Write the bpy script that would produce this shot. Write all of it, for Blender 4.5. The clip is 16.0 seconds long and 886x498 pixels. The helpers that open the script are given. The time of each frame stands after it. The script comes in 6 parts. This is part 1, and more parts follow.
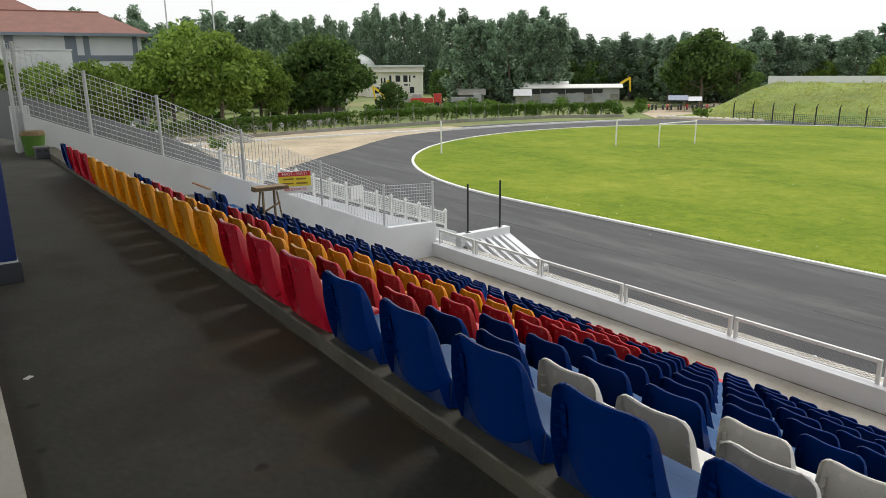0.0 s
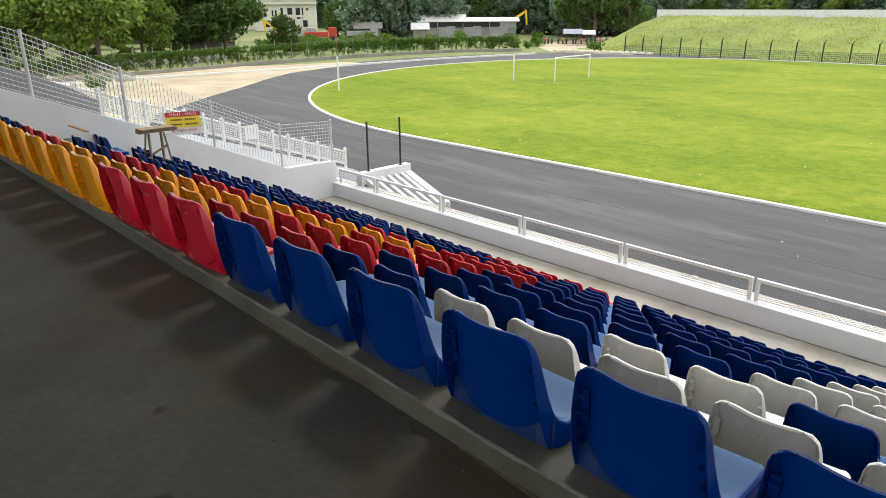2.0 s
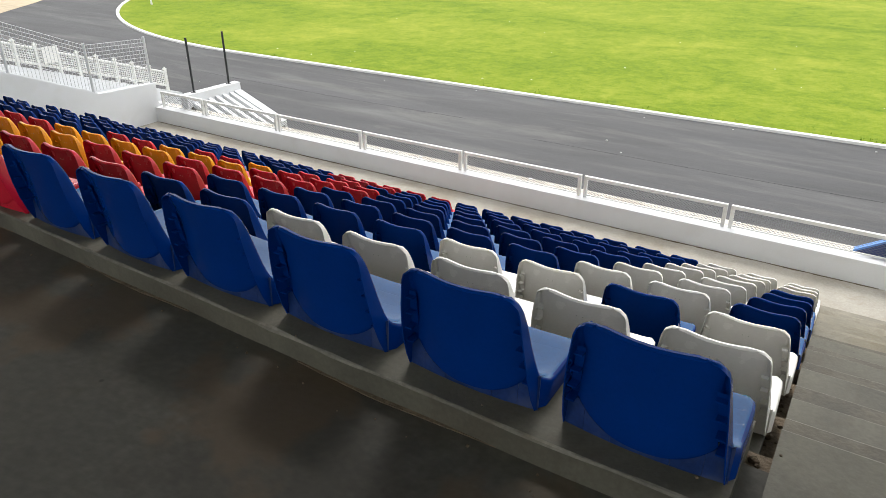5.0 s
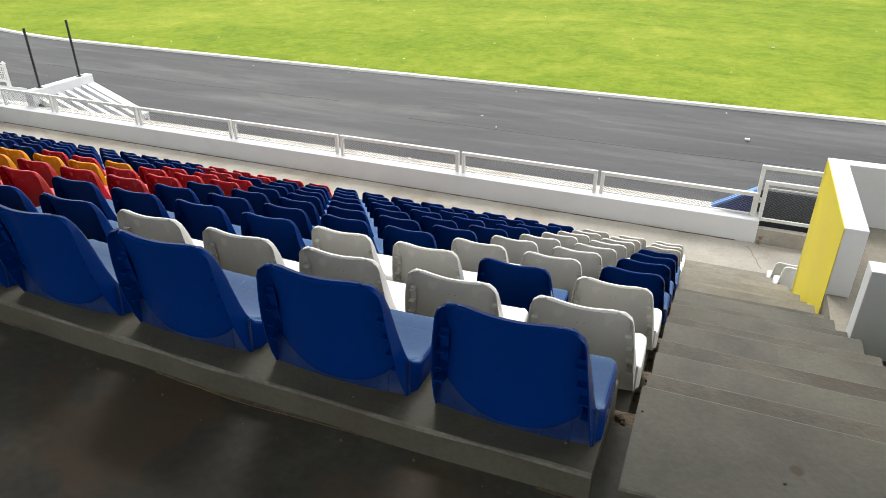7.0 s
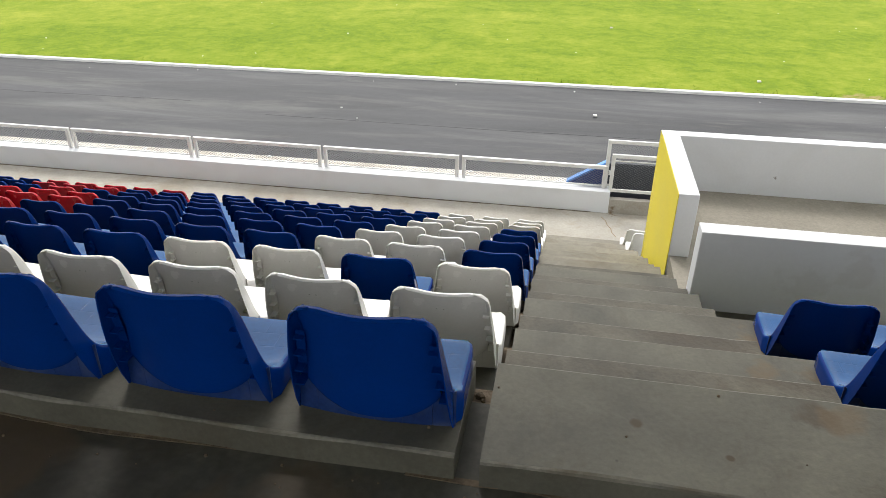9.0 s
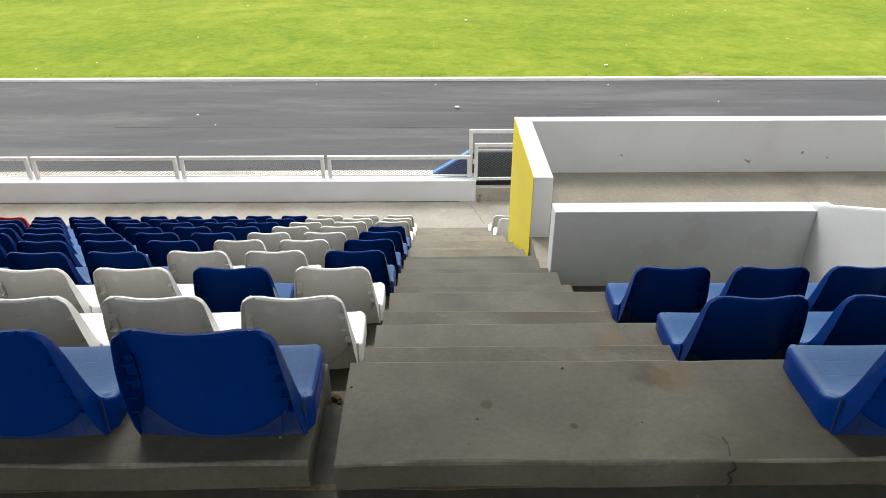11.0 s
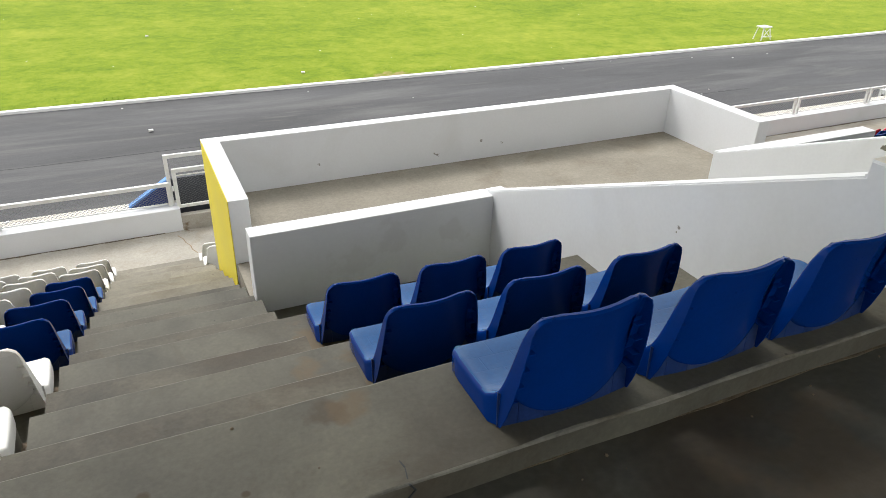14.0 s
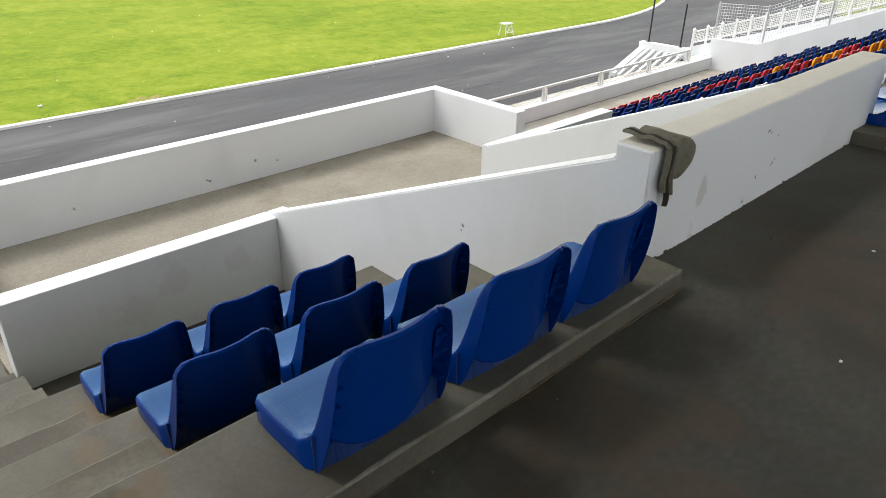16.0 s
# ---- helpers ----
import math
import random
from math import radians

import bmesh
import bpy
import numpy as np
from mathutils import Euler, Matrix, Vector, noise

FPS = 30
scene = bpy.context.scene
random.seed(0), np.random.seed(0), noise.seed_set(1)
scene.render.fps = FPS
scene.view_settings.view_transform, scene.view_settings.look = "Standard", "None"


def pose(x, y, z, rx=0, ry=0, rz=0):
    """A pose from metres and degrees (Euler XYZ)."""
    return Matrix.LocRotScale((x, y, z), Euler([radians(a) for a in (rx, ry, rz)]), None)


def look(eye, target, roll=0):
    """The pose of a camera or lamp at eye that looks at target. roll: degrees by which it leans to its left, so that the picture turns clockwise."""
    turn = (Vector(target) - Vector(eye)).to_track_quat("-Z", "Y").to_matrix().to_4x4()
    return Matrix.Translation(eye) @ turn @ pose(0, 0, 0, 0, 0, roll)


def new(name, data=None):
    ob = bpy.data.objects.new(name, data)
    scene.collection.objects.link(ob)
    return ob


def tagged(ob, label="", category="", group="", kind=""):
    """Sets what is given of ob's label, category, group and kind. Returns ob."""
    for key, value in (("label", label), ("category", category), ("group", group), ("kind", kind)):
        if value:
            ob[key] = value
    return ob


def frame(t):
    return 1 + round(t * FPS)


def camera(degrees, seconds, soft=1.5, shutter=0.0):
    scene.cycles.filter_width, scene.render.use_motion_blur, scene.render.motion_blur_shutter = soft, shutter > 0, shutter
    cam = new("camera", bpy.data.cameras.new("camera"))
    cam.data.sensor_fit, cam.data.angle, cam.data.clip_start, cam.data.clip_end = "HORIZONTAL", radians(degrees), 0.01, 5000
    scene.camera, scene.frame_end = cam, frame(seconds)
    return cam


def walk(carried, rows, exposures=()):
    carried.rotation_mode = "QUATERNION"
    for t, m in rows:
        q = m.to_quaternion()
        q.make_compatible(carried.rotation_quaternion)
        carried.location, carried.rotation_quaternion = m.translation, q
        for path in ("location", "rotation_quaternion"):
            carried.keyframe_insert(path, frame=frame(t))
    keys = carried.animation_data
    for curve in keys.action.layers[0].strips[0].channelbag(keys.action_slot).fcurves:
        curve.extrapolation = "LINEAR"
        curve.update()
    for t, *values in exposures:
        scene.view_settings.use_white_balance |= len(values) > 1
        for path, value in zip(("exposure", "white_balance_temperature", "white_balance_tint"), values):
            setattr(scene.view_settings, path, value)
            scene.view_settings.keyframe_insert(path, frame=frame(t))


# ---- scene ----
cam = camera(65.3, 16.0, soft=0.55)
EXPOSURES = [(0.0, -0.17), (0.5, -0.04), (1.0, 0.24), (1.5, 0.36), (2.5, 0.45), (4.0, 0.52), (16.0, 0.52)]
PATH = [
    (0, (-0.021, -1.342, 1.348), (-1.591, -0.207, 0.852), -0.6),
    (0.5, (-0.015, -1.333, 1.34), (-1.537, -0.153, 0.802), -0.6),
    (1, (0.028, -1.354, 1.349), (-1.441, -0.128, 0.766), -0.4),
    (1.5, (0.045, -1.352, 1.354), (-1.369, -0.086, 0.723), -0.6),
    (2, (0.055, -1.343, 1.351), (-1.299, -0.032, 0.682), -0.4),
    (2.5, (0.069, -1.348, 1.35), (-1.22, 0.008, 0.643), -0.3),
    (3, (0.071, -1.327, 1.339), (-1.157, 0.06, 0.585), -0.3),
    (3.5, (0.08, -1.321, 1.338), (-1.082, 0.095, 0.536), -0.3),
    (4, (0.089, -1.312, 1.337), (-1.011, 0.129, 0.494), -0.3),
    (4.2, (0.096, -1.32, 1.34), (-0.977, 0.134, 0.483), -0.2),
    (6.5, (0.164, -1.238, 1.322), (-0.582, 0.368, 0.391), -0.3),
    (7, (0.176, -1.224, 1.322), (-0.492, 0.41, 0.381), -0.1),
    (7.5, (0.201, -1.266, 1.353), (-0.383, 0.392, 0.398), -0.1),
    (8, (0.221, -1.282, 1.37), (-0.278, 0.401, 0.412), -0.2),
    (8.5, (0.234, -1.246, 1.357), (-0.173, 0.457, 0.39), 0.1),
    (9, (0.248, -1.229, 1.356), (-0.07, 0.493, 0.389), 0.2),
    (11.5, (0.409, -1.207, 1.355), (0.524, 0.536, 0.38), 0.1),
    (12, (0.46, -1.201, 1.363), (0.672, 0.533, 0.39), 0.2),
    (12.5, (0.512, -1.206, 1.378), (0.815, 0.514, 0.403), 0.3),
    (13, (0.597, -1.19, 1.363), (0.964, 0.517, 0.388), 0.3),
    (13.5, (0.633, -1.139, 1.36), (1.145, 0.537, 0.395), 1.0),
    (14, (0.633, -1.111, 1.374), (1.385, 0.48, 0.424), 1.5),
    (14.5, (0.642, -1.087, 1.37), (1.581, 0.407, 0.429), 1.8),
    (15, (0.662, -1.069, 1.364), (1.726, 0.347, 0.435), 1.9),
    (15.5, (0.681, -1.05, 1.36), (1.836, 0.297, 0.437), 1.7),
    (16, (0.697, -1.041, 1.38), (1.94, 0.23, 0.462), 1.2),
]
walk(cam, [(t, look(eye, target, roll)) for t, eye, target, roll in PATH], exposures=EXPOSURES)

# ---- world, sun, exposure ----
world = bpy.data.worlds.new("overcast_sky")
scene.world = world
world.use_nodes = True
wn = world.node_tree.nodes
wl = world.node_tree.links
SUN_EL, SUN_AZ = radians(53.9), radians(-23.7)
sky = wn.new("ShaderNodeTexSky")
sky.sky_type = "NISHITA"
sky.sun_disc = False
sky.sun_elevation = SUN_EL
sky.sun_rotation = SUN_AZ
sky.air_density, sky.dust_density, sky.ozone_density = 1.6, 5.0, 0.4
pale = wn.new("ShaderNodeHueSaturation")
pale.inputs["Saturation"].default_value = 0.22
wl.new(sky.outputs["Color"], pale.inputs["Color"])
cloud = wn.new("ShaderNodeMix")
cloud.data_type = "RGBA"
cloud.inputs[0].default_value = 0.85
cloud.inputs[7].default_value = (7.95, 8.05, 8.05, 1)
wl.new(pale.outputs["Color"], cloud.inputs[6])
wl.new(cloud.outputs[2], wn["Background"].inputs["Color"])
wn["Background"].inputs["Strength"].default_value = 0.15
sun = new("sun", bpy.data.lights.new("sun", "SUN"))
sun.data.energy, sun.data.angle, sun.data.color = 1.5, radians(16), (1.0, 0.97, 0.92)
sun.matrix_world = look((-22, 50, 75), (0, 0, 0))

# ---- materials ----
MATS = {}


def mat(name, base, rough=0.6, spread=0.12, scale=6.0, fine=60.0, bump=0.15, stain=None, stain_scale=1.2, stain_amount=0.35, spec=0.5, random=0.0, metal=0.0, stretch=(1, 1, 1), coords="Object", grain=0.35):
    """Two scales of colour variation, optional stains, a fine bump."""
    m = bpy.data.materials.new(name)
    m.use_nodes = True
    n, l = m.node_tree.nodes, m.node_tree.links
    b = n["Principled BSDF"]
    b.inputs["Roughness"].default_value = rough
    b.inputs["Metallic"].default_value = metal
    b.inputs["Specular IOR Level"].default_value = spec
    tc = n.new("ShaderNodeTexCoord")
    src = tc.outputs["Object"]
    if coords == "World":
        geo = n.new("ShaderNodeNewGeometry")
        src = geo.outputs["Position"]
    fine_src = src
    if stretch != (1, 1, 1):
        mp = n.new("ShaderNodeMapping")
        mp.inputs["Scale"].default_value = stretch
        l.new(src, mp.inputs["Vector"])
        src = mp.outputs["Vector"]
    big, small = n.new("ShaderNodeTexNoise"), n.new("ShaderNodeTexNoise")
    big.inputs["Scale"].default_value, big.inputs["Detail"].default_value = scale, 5
    small.inputs["Scale"].default_value, small.inputs["Detail"].default_value = fine, 3
    l.new(src, big.inputs["Vector"])
    l.new(fine_src, small.inputs["Vector"])
    mix = n.new("ShaderNodeMix")
    mix.data_type = "FLOAT"
    mix.inputs[0].default_value = grain
    l.new(big.outputs["Fac"], mix.inputs[2])
    l.new(small.outputs["Fac"], mix.inputs[3])
    ramp = n.new("ShaderNodeValToRGB")
    lo = [max(0, c * (1 - spread * 1.6)) for c in base]
    hi = [min(1, c * (1 + spread * 1.6)) for c in base]
    ramp.color_ramp.elements[0].position, ramp.color_ramp.elements[1].position = 0.3, 0.7
    ramp.color_ramp.elements[0].color, ramp.color_ramp.elements[1].color = (*lo, 1), (*hi, 1)
    l.new(mix.outputs[0], ramp.inputs["Fac"])
    colour = ramp.outputs["Color"]
    if stain:
        sn = n.new("ShaderNodeTexNoise")
        sn.inputs["Scale"].default_value, sn.inputs["Detail"].default_value, sn.inputs["Distortion"].default_value = stain_scale, 6, 0.6
        l.new(src, sn.inputs["Vector"])
        sr = n.new("ShaderNodeValToRGB")
        sr.color_ramp.elements[0].position, sr.color_ramp.elements[1].position = 0.52, 0.72
        sr.color_ramp.elements[0].color = (0, 0, 0, 1)
        sr.color_ramp.elements[1].color = (stain_amount,) * 3 + (1,)
        l.new(sn.outputs["Fac"], sr.inputs["Fac"])
        sm = n.new("ShaderNodeMix")
        sm.data_type = "RGBA"
        l.new(sr.outputs["Color"], sm.inputs[0])
        l.new(colour, sm.inputs[6])
        sm.inputs[7].default_value = (*stain, 1)
        colour = sm.outputs[2]
    if random:
        info = n.new("ShaderNodeObjectInfo")
        mr = n.new("ShaderNodeMapRange")
        mr.inputs[3].default_value, mr.inputs[4].default_value = 1 - random, 1 + random
        l.new(info.outputs["Random"], mr.inputs[0])
        hs = n.new("ShaderNodeHueSaturation")
        l.new(mr.outputs[0], hs.inputs["Value"])
        l.new(colour, hs.inputs["Color"])
        colour = hs.outputs["Color"]
    l.new(colour, b.inputs["Base Color"])
    rr = n.new("ShaderNodeMapRange")
    rr.inputs[3].default_value, rr.inputs[4].default_value = max(0.03, rough - 0.08), min(1, rough + 0.08)
    l.new(big.outputs["Fac"], rr.inputs[0])
    l.new(rr.outputs[0], b.inputs["Roughness"])
    if bump:
        bp = n.new("ShaderNodeBump")
        bp.inputs["Strength"].default_value, bp.inputs["Distance"].default_value = bump, 0.01
        l.new(small.outputs["Fac"], bp.inputs["Height"])
        l.new(bp.outputs["Normal"], b.inputs["Normal"])
    MATS[name] = m
    return m


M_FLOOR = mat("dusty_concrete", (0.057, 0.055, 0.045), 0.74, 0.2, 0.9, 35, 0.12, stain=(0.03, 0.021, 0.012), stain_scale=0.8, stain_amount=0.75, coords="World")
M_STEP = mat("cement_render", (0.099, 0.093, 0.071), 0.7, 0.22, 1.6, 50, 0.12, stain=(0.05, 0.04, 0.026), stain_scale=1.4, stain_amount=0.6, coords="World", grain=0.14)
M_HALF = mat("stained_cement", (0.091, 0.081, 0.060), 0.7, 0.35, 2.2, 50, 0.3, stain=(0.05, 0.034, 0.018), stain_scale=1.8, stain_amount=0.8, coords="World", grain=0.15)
# paler copy of the step cement: stronger sky light painted on the lower steps
M_LITSTEP = mat("sky_lit_cement", (0.20, 0.183, 0.145), 0.75, 0.18, 1.6, 50, 0.15, stain=(0.13, 0.10, 0.06), stain_scale=1.4, stain_amount=0.7, coords="World", grain=0.15)
M_EDGE = mat("worn_cement_edge", (0.155, 0.147, 0.122), 0.75, 0.3, 7, 60, 0.3, stain=(0.09, 0.075, 0.05), stain_scale=5, stain_amount=0.9, coords="World")
M_WALK = mat("walkway_concrete", (0.37, 0.345, 0.30), 0.8, 0.1, 1.2, 50, 0.15, stain=(0.24, 0.20, 0.14), stain_scale=0.9, stain_amount=0.5, coords="World")
M_BALC = mat("bare_balcony_cement", (0.27, 0.245, 0.2), 0.85, 0.12, 0.8, 50, 0.15, stain=(0.15, 0.12, 0.085), stain_scale=0.8, stain_amount=0.7, coords="World")
M_LEDGE = mat("stained_ledge_cement", (0.64, 0.61, 0.55), 0.8, 0.12, 1.2, 40, 0.2, stain=(0.36, 0.31, 0.24), stain_scale=2.2, stain_amount=0.8, coords="World", stretch=(0.4, 2, 1))
M_GUTTER = mat("gutter_dirt", (0.12, 0.09, 0.06), 0.95, 0.35, 9, 70, 0.6, coords="World")
M_WHITE = mat("white_wall_paint", (0.745, 0.757, 0.778), 0.55, 0.025, 1.2, 40, 0.06, stain=(0.50, 0.48, 0.44), stain_scale=1.1, stain_amount=0.22, coords="World")
M_COPE = mat("coping_cement", (0.62, 0.59, 0.52), 0.75, 0.07, 2.0, 50, 0.12, stain=(0.40, 0.36, 0.3), stain_scale=2.0, stain_amount=0.4, coords="World")
M_YELLOW = mat("yellow_wall_paint", (0.80, 0.66, 0.03), 0.5, 0.04, 2, 40, 0.06, coords="World")
M_BLUEW = mat("blue_column_paint", (0.012, 0.035, 0.17), 0.4, 0.08, 2, 40, 0.06, coords="World")
M_LBLUE = mat("light_blue_paint", (0.12, 0.3, 0.72), 0.5, 0.06, 2, 40, 0.06, coords="World")
M_PLINTH = mat("grey_plinth_paint", (0.05, 0.055, 0.07), 0.6, 0.1, 3, 40, 0.1)
M_RAIL = mat("white_steel_paint", (0.76, 0.76, 0.74), 0.4, 0.04, 5, 60, 0.03, stain=(0.35, 0.27, 0.2), stain_scale=7, stain_amount=0.2)
M_GALV = mat("galvanised_wire", (0.22, 0.23, 0.245), 0.45, 0.1, 8, 60, 0.03, metal=0.4)
M_BLACK = mat("black_steel", (0.02, 0.022, 0.025), 0.5, 0.2, 8, 60, 0.05)
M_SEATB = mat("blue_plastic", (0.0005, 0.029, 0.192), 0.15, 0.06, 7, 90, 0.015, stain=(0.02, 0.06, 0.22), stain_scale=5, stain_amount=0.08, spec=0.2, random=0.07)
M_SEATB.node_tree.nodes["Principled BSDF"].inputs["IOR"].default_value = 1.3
# pan tops: lighter copy of the blue, sky sheen painted in as pale patches
M_SEATP = mat("sky_lit_blue_plastic", (0.001, 0.078, 0.26), 0.15, 0.1, 5, 90, 0.03, stain=(0.05, 0.17, 0.36), stain_scale=5.5, stain_amount=0.42, spec=0.24, random=0.08, stretch=(0.5, 1.4, 1))
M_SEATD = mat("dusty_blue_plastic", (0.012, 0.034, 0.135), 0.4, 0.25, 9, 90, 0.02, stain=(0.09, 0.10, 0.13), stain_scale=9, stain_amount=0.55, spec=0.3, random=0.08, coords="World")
M_SEATR = mat("red_plastic", (0.56, 0.010, 0.034), 0.26, 0.06, 7, 90, 0.02, stain=(0.55, 0.2, 0.2), stain_scale=6, stain_amount=0.10, random=0.07)
M_SEATY = mat("yellow_plastic", (0.86, 0.36, 0.008), 0.26, 0.05, 7, 90, 0.02, stain=(0.8, 0.6, 0.3), stain_scale=6, stain_amount=0.10, random=0.05)
M_SEATW = mat("white_plastic", (0.90, 0.885, 0.865), 0.26, 0.03, 7, 90, 0.02, stain=(0.6, 0.56, 0.5), stain_scale=6, stain_amount=0.10, random=0.04)
M_BOLT = mat("dusty_bolt", (0.55, 0.55, 0.52), 0.5, 0.1, 30, 90, 0.0, metal=0.5)
M_TRACK = mat("track_asphalt", (0.060, 0.060, 0.064), 0.7, 0.25, 0.5, 30, 0.3, stain=(0.15, 0.148, 0.145), stain_scale=0.6, stain_amount=0.5, spec=0.3, stretch=(0.2, 1, 1), coords="World")
M_KERB = mat("white_kerb_paint", (0.78, 0.78, 0.76), 0.6, 0.05, 1.5, 30, 0.1, stain=(0.4, 0.42, 0.3), stain_scale=0.8, stain_amount=0.3, coords="World")
M_DIRT = mat("dry_dirt", (0.47, 0.385, 0.27), 0.95, 0.2, 0.25, 3, 0.5, stain=(0.30, 0.27, 0.15), stain_scale=0.15, stain_amount=0.6, coords="World")
M_SCRUB = mat("scrub_ground", (0.16, 0.20, 0.06), 0.95, 0.3, 0.12, 2, 0.6, stain=(0.30, 0.25, 0.12), stain_scale=0.06, stain_amount=0.6, coords="World")
M_ROOF = mat("roof_sheeting", (0.50, 0.51, 0.53), 0.6, 0.08, 1, 20, 0.1, coords="World")
# paint of the unseen back wall, kept pale to bounce fill light
M_BACK = mat("back_wall_paint", (0.42, 0.44, 0.47), 0.6, 0.06, 1, 20, 0.1, coords="World")
M_WIRE = mat("pale_wire", (0.60, 0.61, 0.62), 0.45, 0.06, 8, 60, 0.0, metal=0.2)
M_WOOD = mat("weathered_timber", (0.26, 0.18, 0.10), 0.8, 0.2, 12, 60, 0.3)


def moulded(m, strength):
    """Shallow moulded lines in a running bond, as on the seat pans."""
    n, l = m.node_tree.nodes, m.node_tree.links
    b = n["Principled BSDF"]
    tc, br, bp = n.new("ShaderNodeTexCoord"), n.new("ShaderNodeTexBrick"), n.new("ShaderNodeBump")
    br.inputs["Scale"].default_value = 1.0
    br.inputs["Brick Width"].default_value, br.inputs["Row Height"].default_value = 0.105, 0.062
    br.inputs["Mortar Size"].default_value, br.inputs["Mortar Smooth"].default_value = 0.0022, 0.6
    l.new(tc.outputs["Object"], br.inputs["Vector"])
    bp.inputs["Strength"].default_value, bp.inputs["Distance"].default_value = strength, 0.003
    bp.invert = True
    l.new(br.outputs["Fac"], bp.inputs["Height"])
    if b.inputs["Normal"].links:
        l.new(b.inputs["Normal"].links[0].from_socket, bp.inputs["Normal"])
    l.new(bp.outputs["Normal"], b.inputs["Normal"])


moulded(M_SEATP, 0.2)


def weathered(m, blotch=0.3, scale=3.0, pits=0.6, pit_scale=9.0, grime=(0.05, 0.035, 0.018), grime_amount=0.45, bump=0.25, stretch=(1, 1, 1)):
    """Trowel mottling, dark pits and brown grime on a cement surface."""
    n, l = m.node_tree.nodes, m.node_tree.links
    b = n["Principled BSDF"]
    geo, mp = n.new("ShaderNodeNewGeometry"), n.new("ShaderNodeMapping")
    mp.inputs["Scale"].default_value = stretch
    l.new(geo.outputs["Position"], mp.inputs["Vector"])

    def cloud_of(size, detail, rough, warp=0.0):
        t = n.new("ShaderNodeTexNoise")
        t.inputs["Scale"].default_value, t.inputs["Detail"].default_value, t.inputs["Roughness"].default_value, t.inputs["Distortion"].default_value = size, detail, rough, warp
        l.new(mp.outputs["Vector"], t.inputs["Vector"])
        return t.outputs["Fac"]

    def ranged(src, lo, hi, a, c):
        r = n.new("ShaderNodeMapRange")
        r.inputs[1].default_value, r.inputs[2].default_value, r.inputs[3].default_value, r.inputs[4].default_value = lo, hi, a, c
        l.new(src, r.inputs[0])
        return r.outputs[0]

    def times(x, y):
        k = n.new("ShaderNodeMath")
        k.operation = "MULTIPLY"
        l.new(x, k.inputs[0])
        l.new(y, k.inputs[1])
        return k.outputs[0]
    mott = cloud_of(scale, 9, 0.68, 0.8)
    fine = cloud_of(scale * 22, 4, 0.6)
    value = times(ranged(mott, 0.3, 0.7, 1 - blotch, 1 + blotch), ranged(fine, 0.3, 0.7, 0.9, 1.1))
    vo = n.new("ShaderNodeTexVoronoi")
    vo.inputs["Scale"].default_value = pit_scale
    l.new(mp.outputs["Vector"], vo.inputs["Vector"])
    sparse = ranged(cloud_of(scale * 1.7, 2, 0.5), 0.5, 0.62, 0.0, 1.0)
    pit = times(ranged(vo.outputs["Distance"], 0.03, 0.06, pits, 0.0), sparse)
    dirt = ranged(cloud_of(scale * 0.6, 7, 0.72, 1.5), 0.54, 0.70, 0.0, grime_amount)
    src = b.inputs["Base Color"].links[0].from_socket
    hs = n.new("ShaderNodeHueSaturation")
    l.new(value, hs.inputs["Value"])
    l.new(src, hs.inputs["Color"])
    col = hs.outputs["Color"]
    for fac, c in ((dirt, grime), (pit, (0.012, 0.01, 0.008))):
        mx = n.new("ShaderNodeMix")
        mx.data_type = "RGBA"
        l.new(fac, mx.inputs[0])
        l.new(col, mx.inputs[6])
        mx.inputs[7].default_value = (*c, 1)
        col = mx.outputs[2]
    l.new(col, b.inputs["Base Color"])
    bp = n.new("ShaderNodeBump")
    bp.inputs["Strength"].default_value, bp.inputs["Distance"].default_value = bump, 0.012
    l.new(mott, bp.inputs["Height"])
    if b.inputs["Normal"].links:
        l.new(b.inputs["Normal"].links[0].from_socket, bp.inputs["Normal"])
    l.new(bp.outputs["Normal"], b.inputs["Normal"])


weathered(M_STEP, 0.2, 3.2, 0.85, 9.0, (0.06, 0.045, 0.026), 0.5, 0.3)
weathered(M_HALF, 0.25, 3.2, 0.85, 9.0, (0.055, 0.038, 0.02), 0.5, 0.3)
weathered(M_LITSTEP, 0.2, 3.0, 0.7, 8.0, (0.11, 0.08, 0.045), 0.5, 0.25)
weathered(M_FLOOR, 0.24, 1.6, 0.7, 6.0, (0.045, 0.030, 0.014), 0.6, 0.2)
weathered(M_WALK, 0.10, 1.4, 0.5, 4.0, (0.25, 0.20, 0.13), 0.5, 0.2)
weathered(M_BALC, 0.12, 1.3, 0.5, 5.0, (0.14, 0.105, 0.065), 0.5, 0.2)
weathered(M_TRACK, 0.22, 0.9, 0.0, 5.0, (0.14, 0.135, 0.127), 0.55, 0.2, (0.16, 1, 1))


